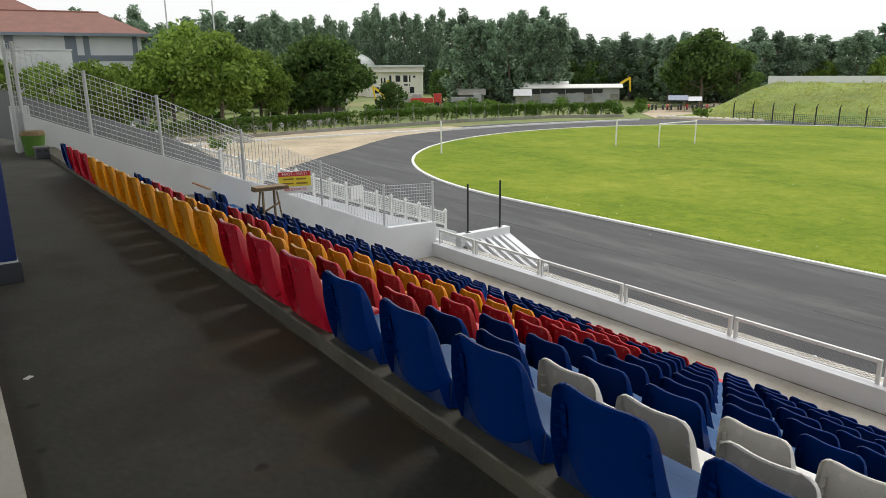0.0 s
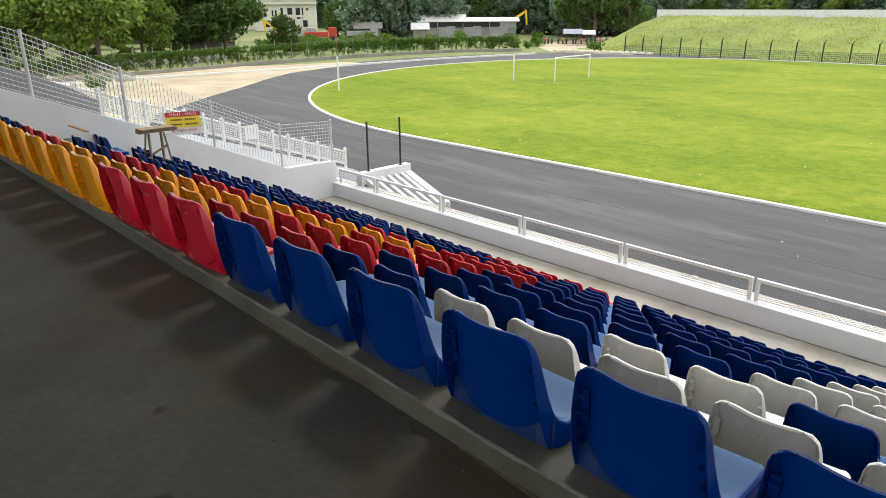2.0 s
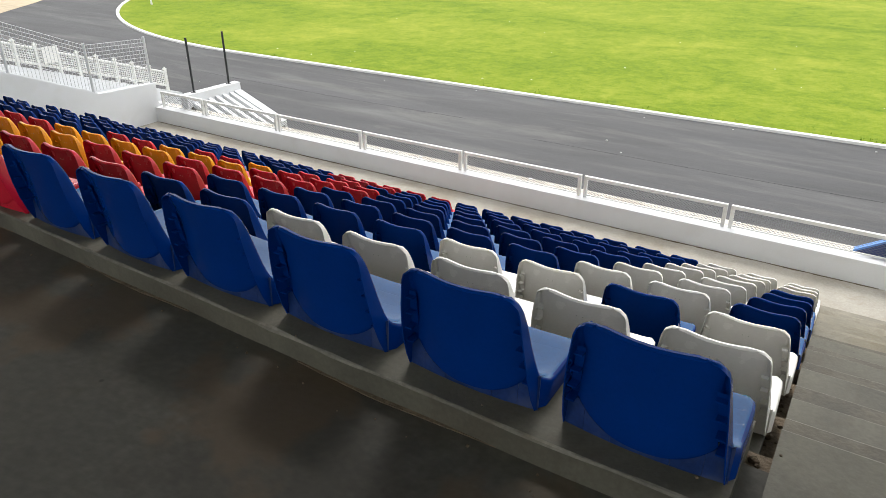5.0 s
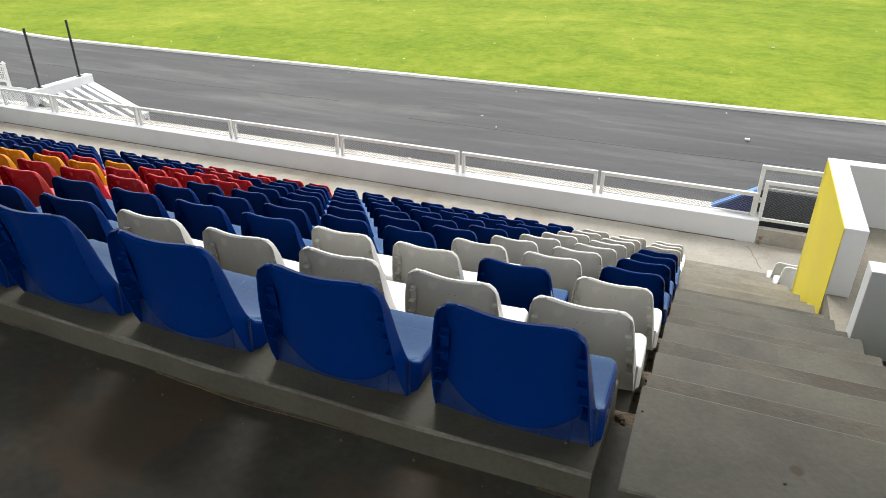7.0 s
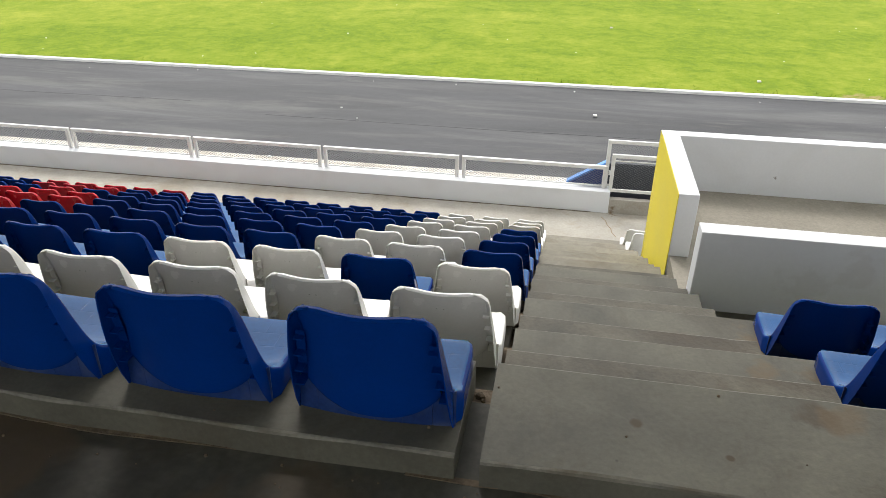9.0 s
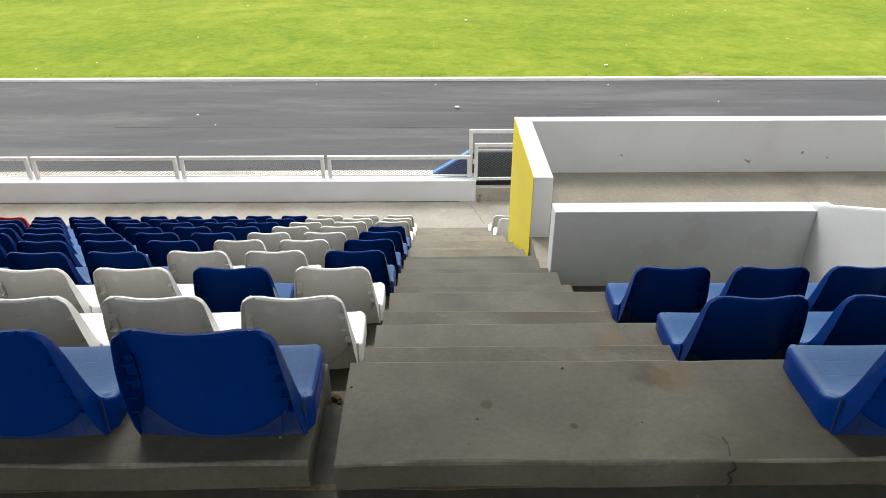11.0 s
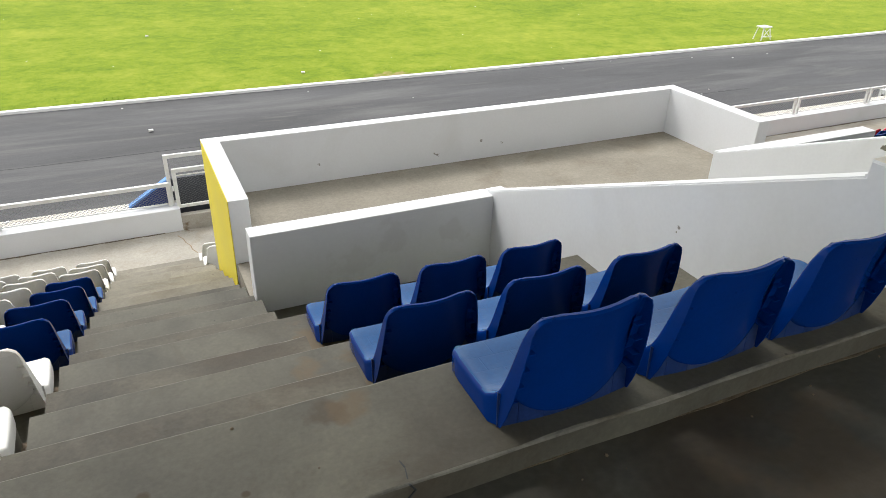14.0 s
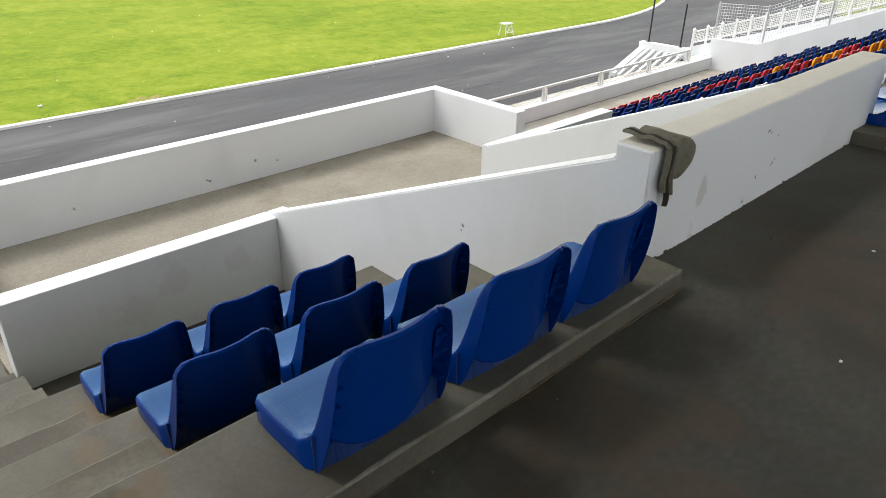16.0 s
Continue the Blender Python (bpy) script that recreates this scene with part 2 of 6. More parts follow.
def turf(name, dark, mid, light):
    """Mown grass: broad drifts, tuft-sized mottling and single tufts."""
    m = bpy.data.materials.new(name)
    m.use_nodes = True
    n, l = m.node_tree.nodes, m.node_tree.links
    b = n["Principled BSDF"]
    b.inputs["Roughness"].default_value, b.inputs["Specular IOR Level"].default_value = 0.9, 0.1
    geo = n.new("ShaderNodeNewGeometry")

    def cloud_of(size, detail, rough, warp, squash=1.0):
        mp, t = n.new("ShaderNodeMapping"), n.new("ShaderNodeTexNoise")
        mp.inputs["Scale"].default_value = (squash, 1, 1)
        t.inputs["Scale"].default_value, t.inputs["Detail"].default_value, t.inputs["Roughness"].default_value, t.inputs["Distortion"].default_value = size, detail, rough, warp
        l.new(geo.outputs["Position"], mp.inputs["Vector"])
        l.new(mp.outputs["Vector"], t.inputs["Vector"])
        return t.outputs["Fac"]

    def total(x, y, k):
        q = n.new("ShaderNodeMath")
        q.operation = "MULTIPLY_ADD"
        l.new(x, q.inputs[0])
        q.inputs[1].default_value = k
        if y is None:
            q.inputs[2].default_value = 0.0
        else:
            l.new(y, q.inputs[2])
        return q.outputs[0]
    drift, patch, tuft, blade = cloud_of(0.11, 5, 0.6, 0.8, 0.6), cloud_of(0.75, 6, 0.7, 0.6), cloud_of(3.2, 5, 0.75, 0.4), cloud_of(14.0, 3, 0.7, 0.0)
    h = total(blade, total(tuft, total(patch, total(drift, None, 0.34), 0.30), 0.24), 0.12)
    ramp = n.new("ShaderNodeValToRGB")
    e = ramp.color_ramp.elements
    e[0].position, e[0].color = 0.38, (*dark, 1)
    e[1].position, e[1].color = 0.61, (*light, 1)
    k = e.new(0.49)
    k.color = (*mid, 1)
    l.new(h, ramp.inputs["Fac"])
    l.new(ramp.outputs["Color"], b.inputs["Base Color"])
    bp = n.new("ShaderNodeBump")
    bp.inputs["Strength"].default_value, bp.inputs["Distance"].default_value = 0.6, 0.05
    l.new(total(blade, tuft, 0.6), bp.inputs["Height"])
    l.new(bp.outputs["Normal"], b.inputs["Normal"])
    return m


M_GRASS = turf("short_turf", (0.095, 0.164, 0.012), (0.174, 0.240, 0.018), (0.285, 0.318, 0.042))
M_BLADE = mat("turf_blades", (0.15, 0.24, 0.018), 0.8, 0.35, 1.5, 20, 0, spec=0.1, coords="World")


# ---- mesh helpers ----
def link(name, bm, material, parent=None, smooth=False):
    me = bpy.data.meshes.new(name)
    bm.to_mesh(me)
    bm.free()
    for m in material if isinstance(material, (list, tuple)) else [material]:
        me.materials.append(m)
    if smooth:
        for p in me.polygons:
            p.use_smooth = True
    ob = new(name, me)
    if parent is not None:
        ob.parent = parent
    return ob


def part(name, bm, material, parent, label="", smooth=False):
    ob = link(name, bm, material, parent, smooth)
    return tagged(ob, label) if label else ob


def thing(name, at=(0, 0, 0), label="", category="", group="", kind=""):
    ob = new(name)
    ob.location = at
    ob.empty_display_size = 0.1
    return tagged(ob, label, category, group, kind)


def box(bm, x0, x1, y0, y1, z0, z1, bevel=0.0, mi=0):
    m = Matrix.Translation(((x0 + x1) / 2, (y0 + y1) / 2, (z0 + z1) / 2)) @ Matrix.Diagonal((x1 - x0, y1 - y0, z1 - z0, 1))
    made = bmesh.ops.create_cube(bm, size=1, matrix=m)["verts"]
    faces = {f for v in made for f in v.link_faces}
    for f in faces:
        f.material_index = mi
    if bevel:
        edges = list({e for v in made for e in v.link_edges})
        bmesh.ops.bevel(bm, geom=edges, offset=bevel, segments=2, profile=0.6, affect="EDGES", clamp_overlap=True)
    return bm


def boxes(*rows, bevel=0.0):
    bm = bmesh.new()
    for r in rows:
        box(bm, *r, bevel=bevel)
    return bm


def prism(bm, outline, axis, a, b, mi=0):
    """An outline in the two other axes, drawn from a to b along the axis."""
    def at(p, v):
        return {"x": (v, p[0], p[1]), "y": (p[0], v, p[1]), "z": (p[0], p[1], v)}[axis]
    lo, hi = [bm.verts.new(at(p, a)) for p in outline], [bm.verts.new(at(p, b)) for p in outline]
    fs = [bm.faces.new(lo[::-1]), bm.faces.new(hi)]
    for i in range(len(lo)):
        j = (i + 1) % len(lo)
        fs.append(bm.faces.new((lo[i], lo[j], hi[j], hi[i])))
    for f in fs:
        f.material_index = mi
    bmesh.ops.recalc_face_normals(bm, faces=fs)
    return bm


def bar(bm, p, q, r, sides=6, r2=None):
    """A round bar from p to q."""
    p, q = Vector(p), Vector(q)
    d = q - p
    m = Matrix.Translation((p + q) / 2) @ d.to_track_quat("Z", "Y").to_matrix().to_4x4()
    bmesh.ops.create_cone(bm, cap_ends=True, segments=sides, radius1=r, radius2=r if r2 is None else r2, depth=d.length, matrix=m)
    return bm


def sheet(bm, outline, z0, z1):
    """A flat slab over an outline in plan."""
    return prism(bm, outline, "z", z0, z1)


def worn(bm):
    """Gives the small faces along the edges the second material."""
    bm.normal_update()
    for f in bm.faces:
        if max(abs(c) for c in f.normal) < 0.985:
            f.material_index = 1
    return bm


def spots(m, colour, rows, rag=0.5, freq=14.0):
    """Ragged marks on a material: rows of x, y, z, radius, amount."""
    n, l = m.node_tree.nodes, m.node_tree.links
    b = n["Principled BSDF"]
    geo, nz = n.new("ShaderNodeNewGeometry"), n.new("ShaderNodeTexNoise")
    nz.inputs["Scale"].default_value, nz.inputs["Detail"].default_value = freq, 4
    l.new(geo.outputs["Position"], nz.inputs["Vector"])
    for x, y, z, r, amount in rows:
        src = b.inputs["Base Color"].links[0].from_socket
        d = n.new("ShaderNodeVectorMath")
        d.operation = "DISTANCE"
        d.inputs[1].default_value = (x, y, z)
        l.new(geo.outputs["Position"], d.inputs[0])
        k = n.new("ShaderNodeMath")
        k.operation = "MULTIPLY_ADD"
        k.inputs[1].default_value, k.inputs[2].default_value = r * rag * 4, -r * rag * 2
        l.new(nz.outputs["Fac"], k.inputs[0])
        add = n.new("ShaderNodeMath")
        l.new(d.outputs["Value"], add.inputs[0])
        l.new(k.outputs[0], add.inputs[1])
        mr = n.new("ShaderNodeMapRange")
        mr.inputs[1].default_value, mr.inputs[2].default_value = r * 0.55, r
        mr.inputs[3].default_value, mr.inputs[4].default_value = amount, 0.0
        l.new(add.outputs[0], mr.inputs[0])
        mx = n.new("ShaderNodeMix")
        mx.data_type = "RGBA"
        l.new(mr.outputs[0], mx.inputs[0])
        l.new(src, mx.inputs[6])
        mx.inputs[7].default_value = (*colour, 1)
        l.new(mx.outputs[2], b.inputs["Base Color"])


spots(M_STEP, (0.05, 0.03, 0.012), [(1.08, 5.05, -2.15, 0.16, 0.85), (1.1, 5.4, -2.42, 0.12, 0.8), (0.97, 0.31, 0.085, 0.07, 0.6), (1.25, 0.62, -0.348, 0.3, 0.55), (1.3, 1.4, -0.71, 0.3, 0.5), (0.5, 0.2, 0.085, 0.02, 0.9), (0.72, 0.12, 0.085, 0.012, 0.9), (-1.2, 0.1, 0.085, 0.012, 0.9)])
spots(M_STEP, (0.125, 0.082, 0.038), [(1.28, 0.8, -0.348, 0.3, 0.6), (1.32, 1.55, -0.705, 0.32, 0.6), (1.02, 0.33, 0.085, 0.08, 0.55), (1.25, 2.3, -1.06, 0.3, 0.5)], rag=0.9, freq=7.0)
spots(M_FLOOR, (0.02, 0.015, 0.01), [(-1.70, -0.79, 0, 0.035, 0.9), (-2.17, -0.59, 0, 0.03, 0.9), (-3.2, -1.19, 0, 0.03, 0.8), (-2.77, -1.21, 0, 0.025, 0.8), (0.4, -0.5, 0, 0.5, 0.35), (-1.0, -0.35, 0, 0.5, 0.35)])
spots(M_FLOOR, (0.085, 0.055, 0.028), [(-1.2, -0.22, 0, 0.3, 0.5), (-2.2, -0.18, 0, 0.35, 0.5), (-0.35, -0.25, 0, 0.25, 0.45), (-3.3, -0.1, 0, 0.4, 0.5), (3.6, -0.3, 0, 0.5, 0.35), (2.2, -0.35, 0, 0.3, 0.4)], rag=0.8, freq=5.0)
spots(M_WHITE, (0.16, 0.14, 0.12), [(4.13, 0.2, 0.37, 0.012, 0.9), (4.16, 0.2, 0.355, 0.008, 0.9), (4.26, 0.2, 0.32, 0.010, 0.9), (4.09, 0.2, 0.14, 0.009, 0.8), (4.26, 0.2, 0.17, 0.012, 0.8), (4.29, 0.2, 0.19, 0.008, 0.8), (3.99, 0.2, 0.04, 0.014, 0.8), (3.81, 5.83, -1.5, 0.02, 0.8), (3.77, 5.83, -1.48, 0.012, 0.8), (4.38, 5.83, -1.4, 0.014, 0.8), (4.67, 5.83, -1.45, 0.014, 0.8), (2.4, 5.83, -1.42, 0.016, 0.7), (3.03, 1.2, -0.15, 0.010, 0.8), (3.03, 1.21, -0.18, 0.007, 0.8)], rag=1.2, freq=55.0)
spots(M_WHITE, (0.45, 0.43, 0.4), [(3.51, 0.2, 0.20, 0.06, 0.5), (3.47, 0.2, 0.06, 0.05, 0.5), (2.2, 3.087, -0.95, 0.12, 0.16), (1.9, 3.087, -1.1, 0.15, 0.16), (2.7, 3.087, -1.0, 0.1, 0.16)], rag=0.9, freq=9.0)
spots(M_GRASS, (0.33, 0.25, 0.12), [(10.2, 23.6, -5.37, 0.55, 0.8), (9.5, 23.7, -5.37, 0.35, 0.6), (6.0, 23.5, -5.37, 0.25, 0.6), (17.5, 23.6, -5.37, 0.3, 0.4)], rag=0.7, freq=3.0)
spots(M_WALK, (0.16, 0.11, 0.06), [(1.15, 9.85, -3.8, 0.1, 0.9), (2.5, 4.9, -1.62, 0.4, 0.5), (3.4, 5.3, -1.62, 0.3, 0.45)])

def ragged_step(x0, x1, y0, y1, z0, z1, seed=0.0, back=False):
    """A cast step: its nose is worn and wavers along its length; back: the rear edge too. y0 may be a function of x."""
    rear = y0 if callable(y0) else (lambda x: y0)
    bm = bmesh.new()
    n = max(2, int((x1 - x0) / 0.09))
    rings = []
    for i in range(n + 1):
        x = x0 + (x1 - x0) * i / n
        w = noise.noise(Vector((x * 2.3, seed * 3.1, 0.4)))
        c = max(0.0, noise.noise(Vector((x * 7.0, seed * 1.7, 9.0))) - 0.25)
        b = 0.006 + 0.006 * abs(w) + 0.03 * c
        yy, zz = y1 + 0.006 * w, z1 + 0.003 * noise.noise(Vector((x * 1.7, seed, 5.0)))
        pts = [(yy, z0), (yy, zz - b), (yy - b * 0.35, zz - b * 0.3), (yy - b, zz)]
        if back:
            v = noise.noise(Vector((x * 2.9, seed + 4.0, 1.4)))
            d = 0.006 + 0.008 * abs(v) + 0.03 * max(0.0, noise.noise(Vector((x * 6.0, seed + 8.0, 2.0))) - 0.25)
            yb = rear(x) + 0.006 * v
            pts += [(yb + d, zz), (yb + d * 0.35, zz - d * 0.3), (yb, zz - d), (yb, z0)]
        else:
            pts += [(rear(x), zz), (rear(x), z0)]
        rings.append([bm.verts.new((x, *p)) for p in pts])
    m = len(rings[0])
    for a, b in zip(rings, rings[1:]):
        for j in range(m):
            f = bm.faces.new((a[j], a[(j + 1) % m], b[(j + 1) % m], b[j]))
            f.material_index = 1 if j in (1, 2) or (back and j in (4, 5)) else 0
    bm.faces.new(rings[0][::-1])
    bm.faces.new(rings[-1])
    bmesh.ops.recalc_face_normals(bm, faces=bm.faces[:])
    return bm


# ---- plan numbers ----
GROUND = -5.4
RISE, DEPTH, FIRST, TOP = 0.357, 0.80, 0.433, 0.085
NOSE = 0.39
MIRROR = 8.55


def tier_z(k):
    return TOP if k == 0 else TOP - FIRST - RISE * (k - 1)


def nose(k):
    return NOSE + DEPTH * k


WALK_Z = -3.88
LEFT_HI, LEFT_LO = -16.10, -16.10

# ---- promenade, roof, back wall ----
# unseen back wall: openings added and sized to light the seat backs
OPEN_TOP = 4.7
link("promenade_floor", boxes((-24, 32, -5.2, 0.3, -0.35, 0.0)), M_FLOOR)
tagged(bpy.data.objects["promenade_floor"], "dark dusty concrete promenade floor behind the seats", "floor", kind="structure")
bm = boxes((-24, 32, -5.5, -5.2, -0.35, 0.9), (-24, 32, -5.5, -5.2, OPEN_TOP, 5.4))
for i in range(9):
    box(bm, -24 + 6.95 * i, -23.6 + 6.95 * i, -5.498, -5.202, 0.9, OPEN_TOP)
link("wall_back", bm, M_BACK)
tagged(bpy.data.objects["wall_back"], "unseen plain wall behind the promenade, with wide openings added to let light in", "wall", kind="structure")
# unseen roof; height and front edge chosen for the shade they cast
link("roof", boxes((-24, 32, -5.5, 3.7, 5.4, 5.7)), M_ROOF)
tagged(bpy.data.objects["roof"], "unseen plain roof slab over the grandstand, set to shade the upper tiers", "roof", kind="structure")
col = thing("column", (-5.6, -1.3, 0), "dark blue painted square column on a dark grey plinth", "column")
part("shaft", boxes((-0.28, 0.27, -0.28, 0.27, 0.15, 5.4), bevel=0.01), M_BLUEW, col)
part("plinth", boxes((-0.30, 0.29, -0.30, 0.29, 0.0, 0.14), bevel=0.008), M_PLINTH, col, "dark grey plinth")
part("band", boxes((-0.285, 0.275, -0.285, 0.275, 0.138, 0.152)), M_WHITE, col, "thin white painted line")
ob = link("low_plinth", boxes((-4.9, -2.1, -2.4, -1.285, 0.0, 0.05), bevel=0.008), M_COPE)
tagged(ob, "pale cement plinth on the promenade floor", "plinth", kind="structure")


# ---- terraces ----
def terrace(name, label, flip=False, end_hi=LEFT_HI, end_lo=LEFT_LO):
    t = thing(name, (0, 0, 0), label, "terrace", kind="structure")
    for k in range(10):
        y0 = 0.0 if k == 0 else nose(k - 1)
        x0, x1 = (end_hi if k < 4 else end_lo), (0.05 if k == 0 else 0.066)
        if flip:
            x0, x1 = MIRROR - x1, MIRROR - x0
        if k == 0 and not flip:
            line = lambda x: float(np.interp(x, (-16.1, -7.5, -3.0, -1.0, 0.1), (0.17, 0.14, 0.05, 0.0, 0.0)))
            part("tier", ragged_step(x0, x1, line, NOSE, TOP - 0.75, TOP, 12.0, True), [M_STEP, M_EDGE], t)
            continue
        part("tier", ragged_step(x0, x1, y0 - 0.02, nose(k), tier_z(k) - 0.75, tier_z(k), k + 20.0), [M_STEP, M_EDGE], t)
    x0, x1 = (end_lo, 0.045) if not flip else (MIRROR - 0.045, MIRROR - end_lo)
    part("tier", worn(boxes((x0, x1, nose(9), nose(9) + 0.4, WALK_Z - 0.3, -3.52), bevel=0.012)), [M_STEP, M_EDGE], t)
    return t


terrace("terrace_west", "stepped cement terrace carrying rows of plastic seats")
terrace("terrace_east", "stepped cement terrace carrying rows of plastic seats", True, end_lo=MIRROR - 24.2)


def stairs(name, x0, x1, xr):
    """Half-steps between the tiers; xr: how far the broad tiers beside them go."""
    t = thing(name, (0, 0, 0), "worn grey cement stair with stained half-steps", "stairs", kind="structure")
    lo, hi = min(x0, xr), max(x1, xr)
    part("landing", ragged_step(lo, hi, -0.004, NOSE, -0.6, TOP, 1.0, True), [M_STEP, M_EDGE], t)
    for k in range(1, 11):
        z1, z0 = tier_z(k - 1), (tier_z(k) if k < 10 else WALK_Z + 0.03)
        y0 = nose(k - 1)
        mid = y0 + 0.36
        # from here down the treads change to the paler, sky-lit tone
        part("half_step", ragged_step(x0, x1, y0 - 0.02, mid, z0 - 0.5, (z1 + z0) / 2, k + 2.0), [M_HALF if k < 6 else M_LITSTEP, M_EDGE], t)
        if k < 10:
            a, b = (lo, hi) if k < 3 else (x0, x1)
            if k == 3:
                c, d = (x1, hi) if hi > x1 else (lo, x0)
                part("step", worn(boxes((c, d, y0 + 0.004, 3.09, -1.9, -1.36), bevel=0.012)), [M_STEP, M_EDGE], t)
            part("step", ragged_step(a, b, y0 - 0.016 if k < 3 else mid - 0.02, nose(k), z0 - 0.5, z0, k + 40.0), [M_STEP if k < 5 else M_LITSTEP, M_EDGE], t)
    return t


stairs("stairs_west", 0.115, 1.19, 3.03)
stairs("stairs_east", MIRROR - 1.19, MIRROR - 0.115, MIRROR - 3.03)
# the dirty slot between stair and terrace
for nm, a, b in (("gutter_west", 0.045, 0.12), ("gutter_east", MIRROR - 0.12, MIRROR - 0.045)):
    bm = bmesh.new()
    for k in range(10):
        y0 = 0.0 if k == 0 else nose(k - 1)
        box(bm, a, b, y0, nose(k), tier_z(k) - 0.8, tier_z(k) - 0.11)
        for _ in range(10):
            cx, cy, r = random.uniform(a + 0.012, b - 0.012), random.uniform(y0, nose(k)), random.uniform(0.006, 0.018)
            bmesh.ops.create_icosphere(bm, subdivisions=1, radius=r, matrix=pose(cx, cy, tier_z(k) - 0.11, random.uniform(0, 90), 0, random.uniform(0, 90)))
    tagged(link(nm, bm, M_GUTTER), "dirt-filled slot between the stair and the terrace", "gutter", kind="structure")

link("walkway", boxes((-16.1, 24.2, nose(9) + 0.3, 10.0, WALK_Z - 0.3, WALK_Z)), M_WALK)
tagged(bpy.data.objects["walkway"], "pale cement walkway at the foot of the stand", "floor", kind="structure")


# ---- balcony, passage walls ----
def wall(name, bm, label, material=None):
    ob = link(name, bm, material or [M_WHITE, M_COPE, M_YELLOW])
    return tagged(ob, label, "wall", kind="structure")


bm = boxes((1.226, 7.35, 5.83, 5.98, -3.0, -1.03), bevel=0.008)
wall("balcony_wall_front", bm, "white rendered balcony wall facing the field")
bm = bmesh.new()
box(bm, 1.232, 1.40, 4.33, 5.83, -3.2, -1.03, bevel=0.008)
box(bm, 1.226, 1.2315, 4.335, 5.975, -3.2, -1.036, mi=2)
wall("balcony_wall_west", bm, "balcony end wall, white inside and yellow on the stair side")
wall("balcony_wall_east", boxes((7.18, 7.35, 4.33, 5.83, -3.2, -1.03), bevel=0.008), "white rendered balcony end wall")
link("balcony_floor", boxes((1.24, 7.34, 0.37, 5.83, -2.4, -1.62)), M_BALC)
tagged(bpy.data.objects["balcony_floor"], "bare cement balcony floor with brown stains", "floor", kind="structure")
for nm, a, b in (("low_wall_west", 1.2, 3.03), ("low_wall_east", MIRROR - 3.03, MIRROR - 1.2)):
    wall(nm, boxes((a, b, 3.087, 3.24, -1.40 - 0.4, -0.757), bevel=0.008), "low white wall between the stair and the passage")
for nm, a, b in (("side_wall_west", 3.03, 3.18), ("side_wall_east", MIRROR - 3.18, MIRROR - 3.03)):
    bm = bmesh.new()
    prism(bm, [(0.206, -1.7), (0.206, 0.511), (0.37, 0.511), (0.372, 0.445), (3.16, -0.745), (3.24, -0.757), (3.24, -1.9)], "x", a, b)
    bmesh.ops.bevel(bm, geom=bm.edges[:], offset=0.008, segments=2, affect="EDGES")
    wall(nm, bm, "white wall with a sloping top beside the seats")
bm = boxes((3.033, 5.85, 0.2, 0.372, -0.3, 0.515), bevel=0.01)
for f in bm.faces:
    if f.normal.z > 0.5:
        f.material_index = 1
wall("parapet", bm, "white rendered parapet with a cement top, scuffed and chipped")

# ---- rail wall, ledge ----
for nm, a, b in (("rail_wall_west", -16.1, 1.09), ("rail_wall_east", MIRROR - 1.09, 24.2), ("rail_wall_middle", 2.3, 6.2)):
    wall(nm, boxes((a, b, 9.9, 10.17, GROUND - 0.2, -3.49), bevel=0.01), "long low white wall in front of the walkway")
    ob = link(nm.replace("rail_wall", "rail_ledge"), boxes((a, b, 10.165, 10.46, GROUND - 0.2, -3.51), bevel=0.01), M_LEDGE)
    tagged(ob, "stained pale cement ledge behind the low wall", "ledge", kind="structure")

# ---- ground, track, field ----
FX0, FX1, FY, FR = -27.6, 36.0, 55.4, 32.1


def oval(r, n=48, x0=FX0, x1=FX1):
    pts = [(x1 + r * math.sin(a), FY - r * math.cos(a)) for a in np.linspace(0, math.pi, n)]
    return pts + [(x0 - r * math.sin(a), FY + r * math.cos(a)) for a in np.linspace(0, math.pi, n)]


bm = bmesh.new()
v = [bm.verts.new((x, y, GROUND - 0.06)) for x, y in ((-2500, -2500), (2500, -2500), (2500, 2500), (-2500, 2500))]
bm.faces.new(v)
tagged(link("ground", bm, M_SCRUB), "scrubby green and brown ground", "ground", kind="structure")
tagged(link("track", sheet(bmesh.new(), oval(43.5), GROUND - 0.1, GROUND), M_TRACK), "grey asphalt running track with pale streaks", "track", kind="structure")
tagged(link("pitch", sheet(bmesh.new(), oval(FR), GROUND - 0.05, GROUND + 0.03), M_GRASS), "bright green mown grass pitch", "pitch", kind="structure")


def ring(r0, r1, z0, z1):
    bm = bmesh.new()
    a, b = oval(r0, 64), oval(r1, 64)
    n = len(a)
    vs = [[bm.verts.new((*p, z)) for p in ps] for ps, z in ((a, z0), (a, z1), (b, z1), (b, z0))]
    for i in range(n):
        j = (i + 1) % n
        for q in range(3):
            bm.faces.new((vs[q][i], vs[q][j], vs[q + 1][j], vs[q + 1][i]))
    bmesh.ops.recalc_face_normals(bm, faces=bm.faces[:])
    return bm


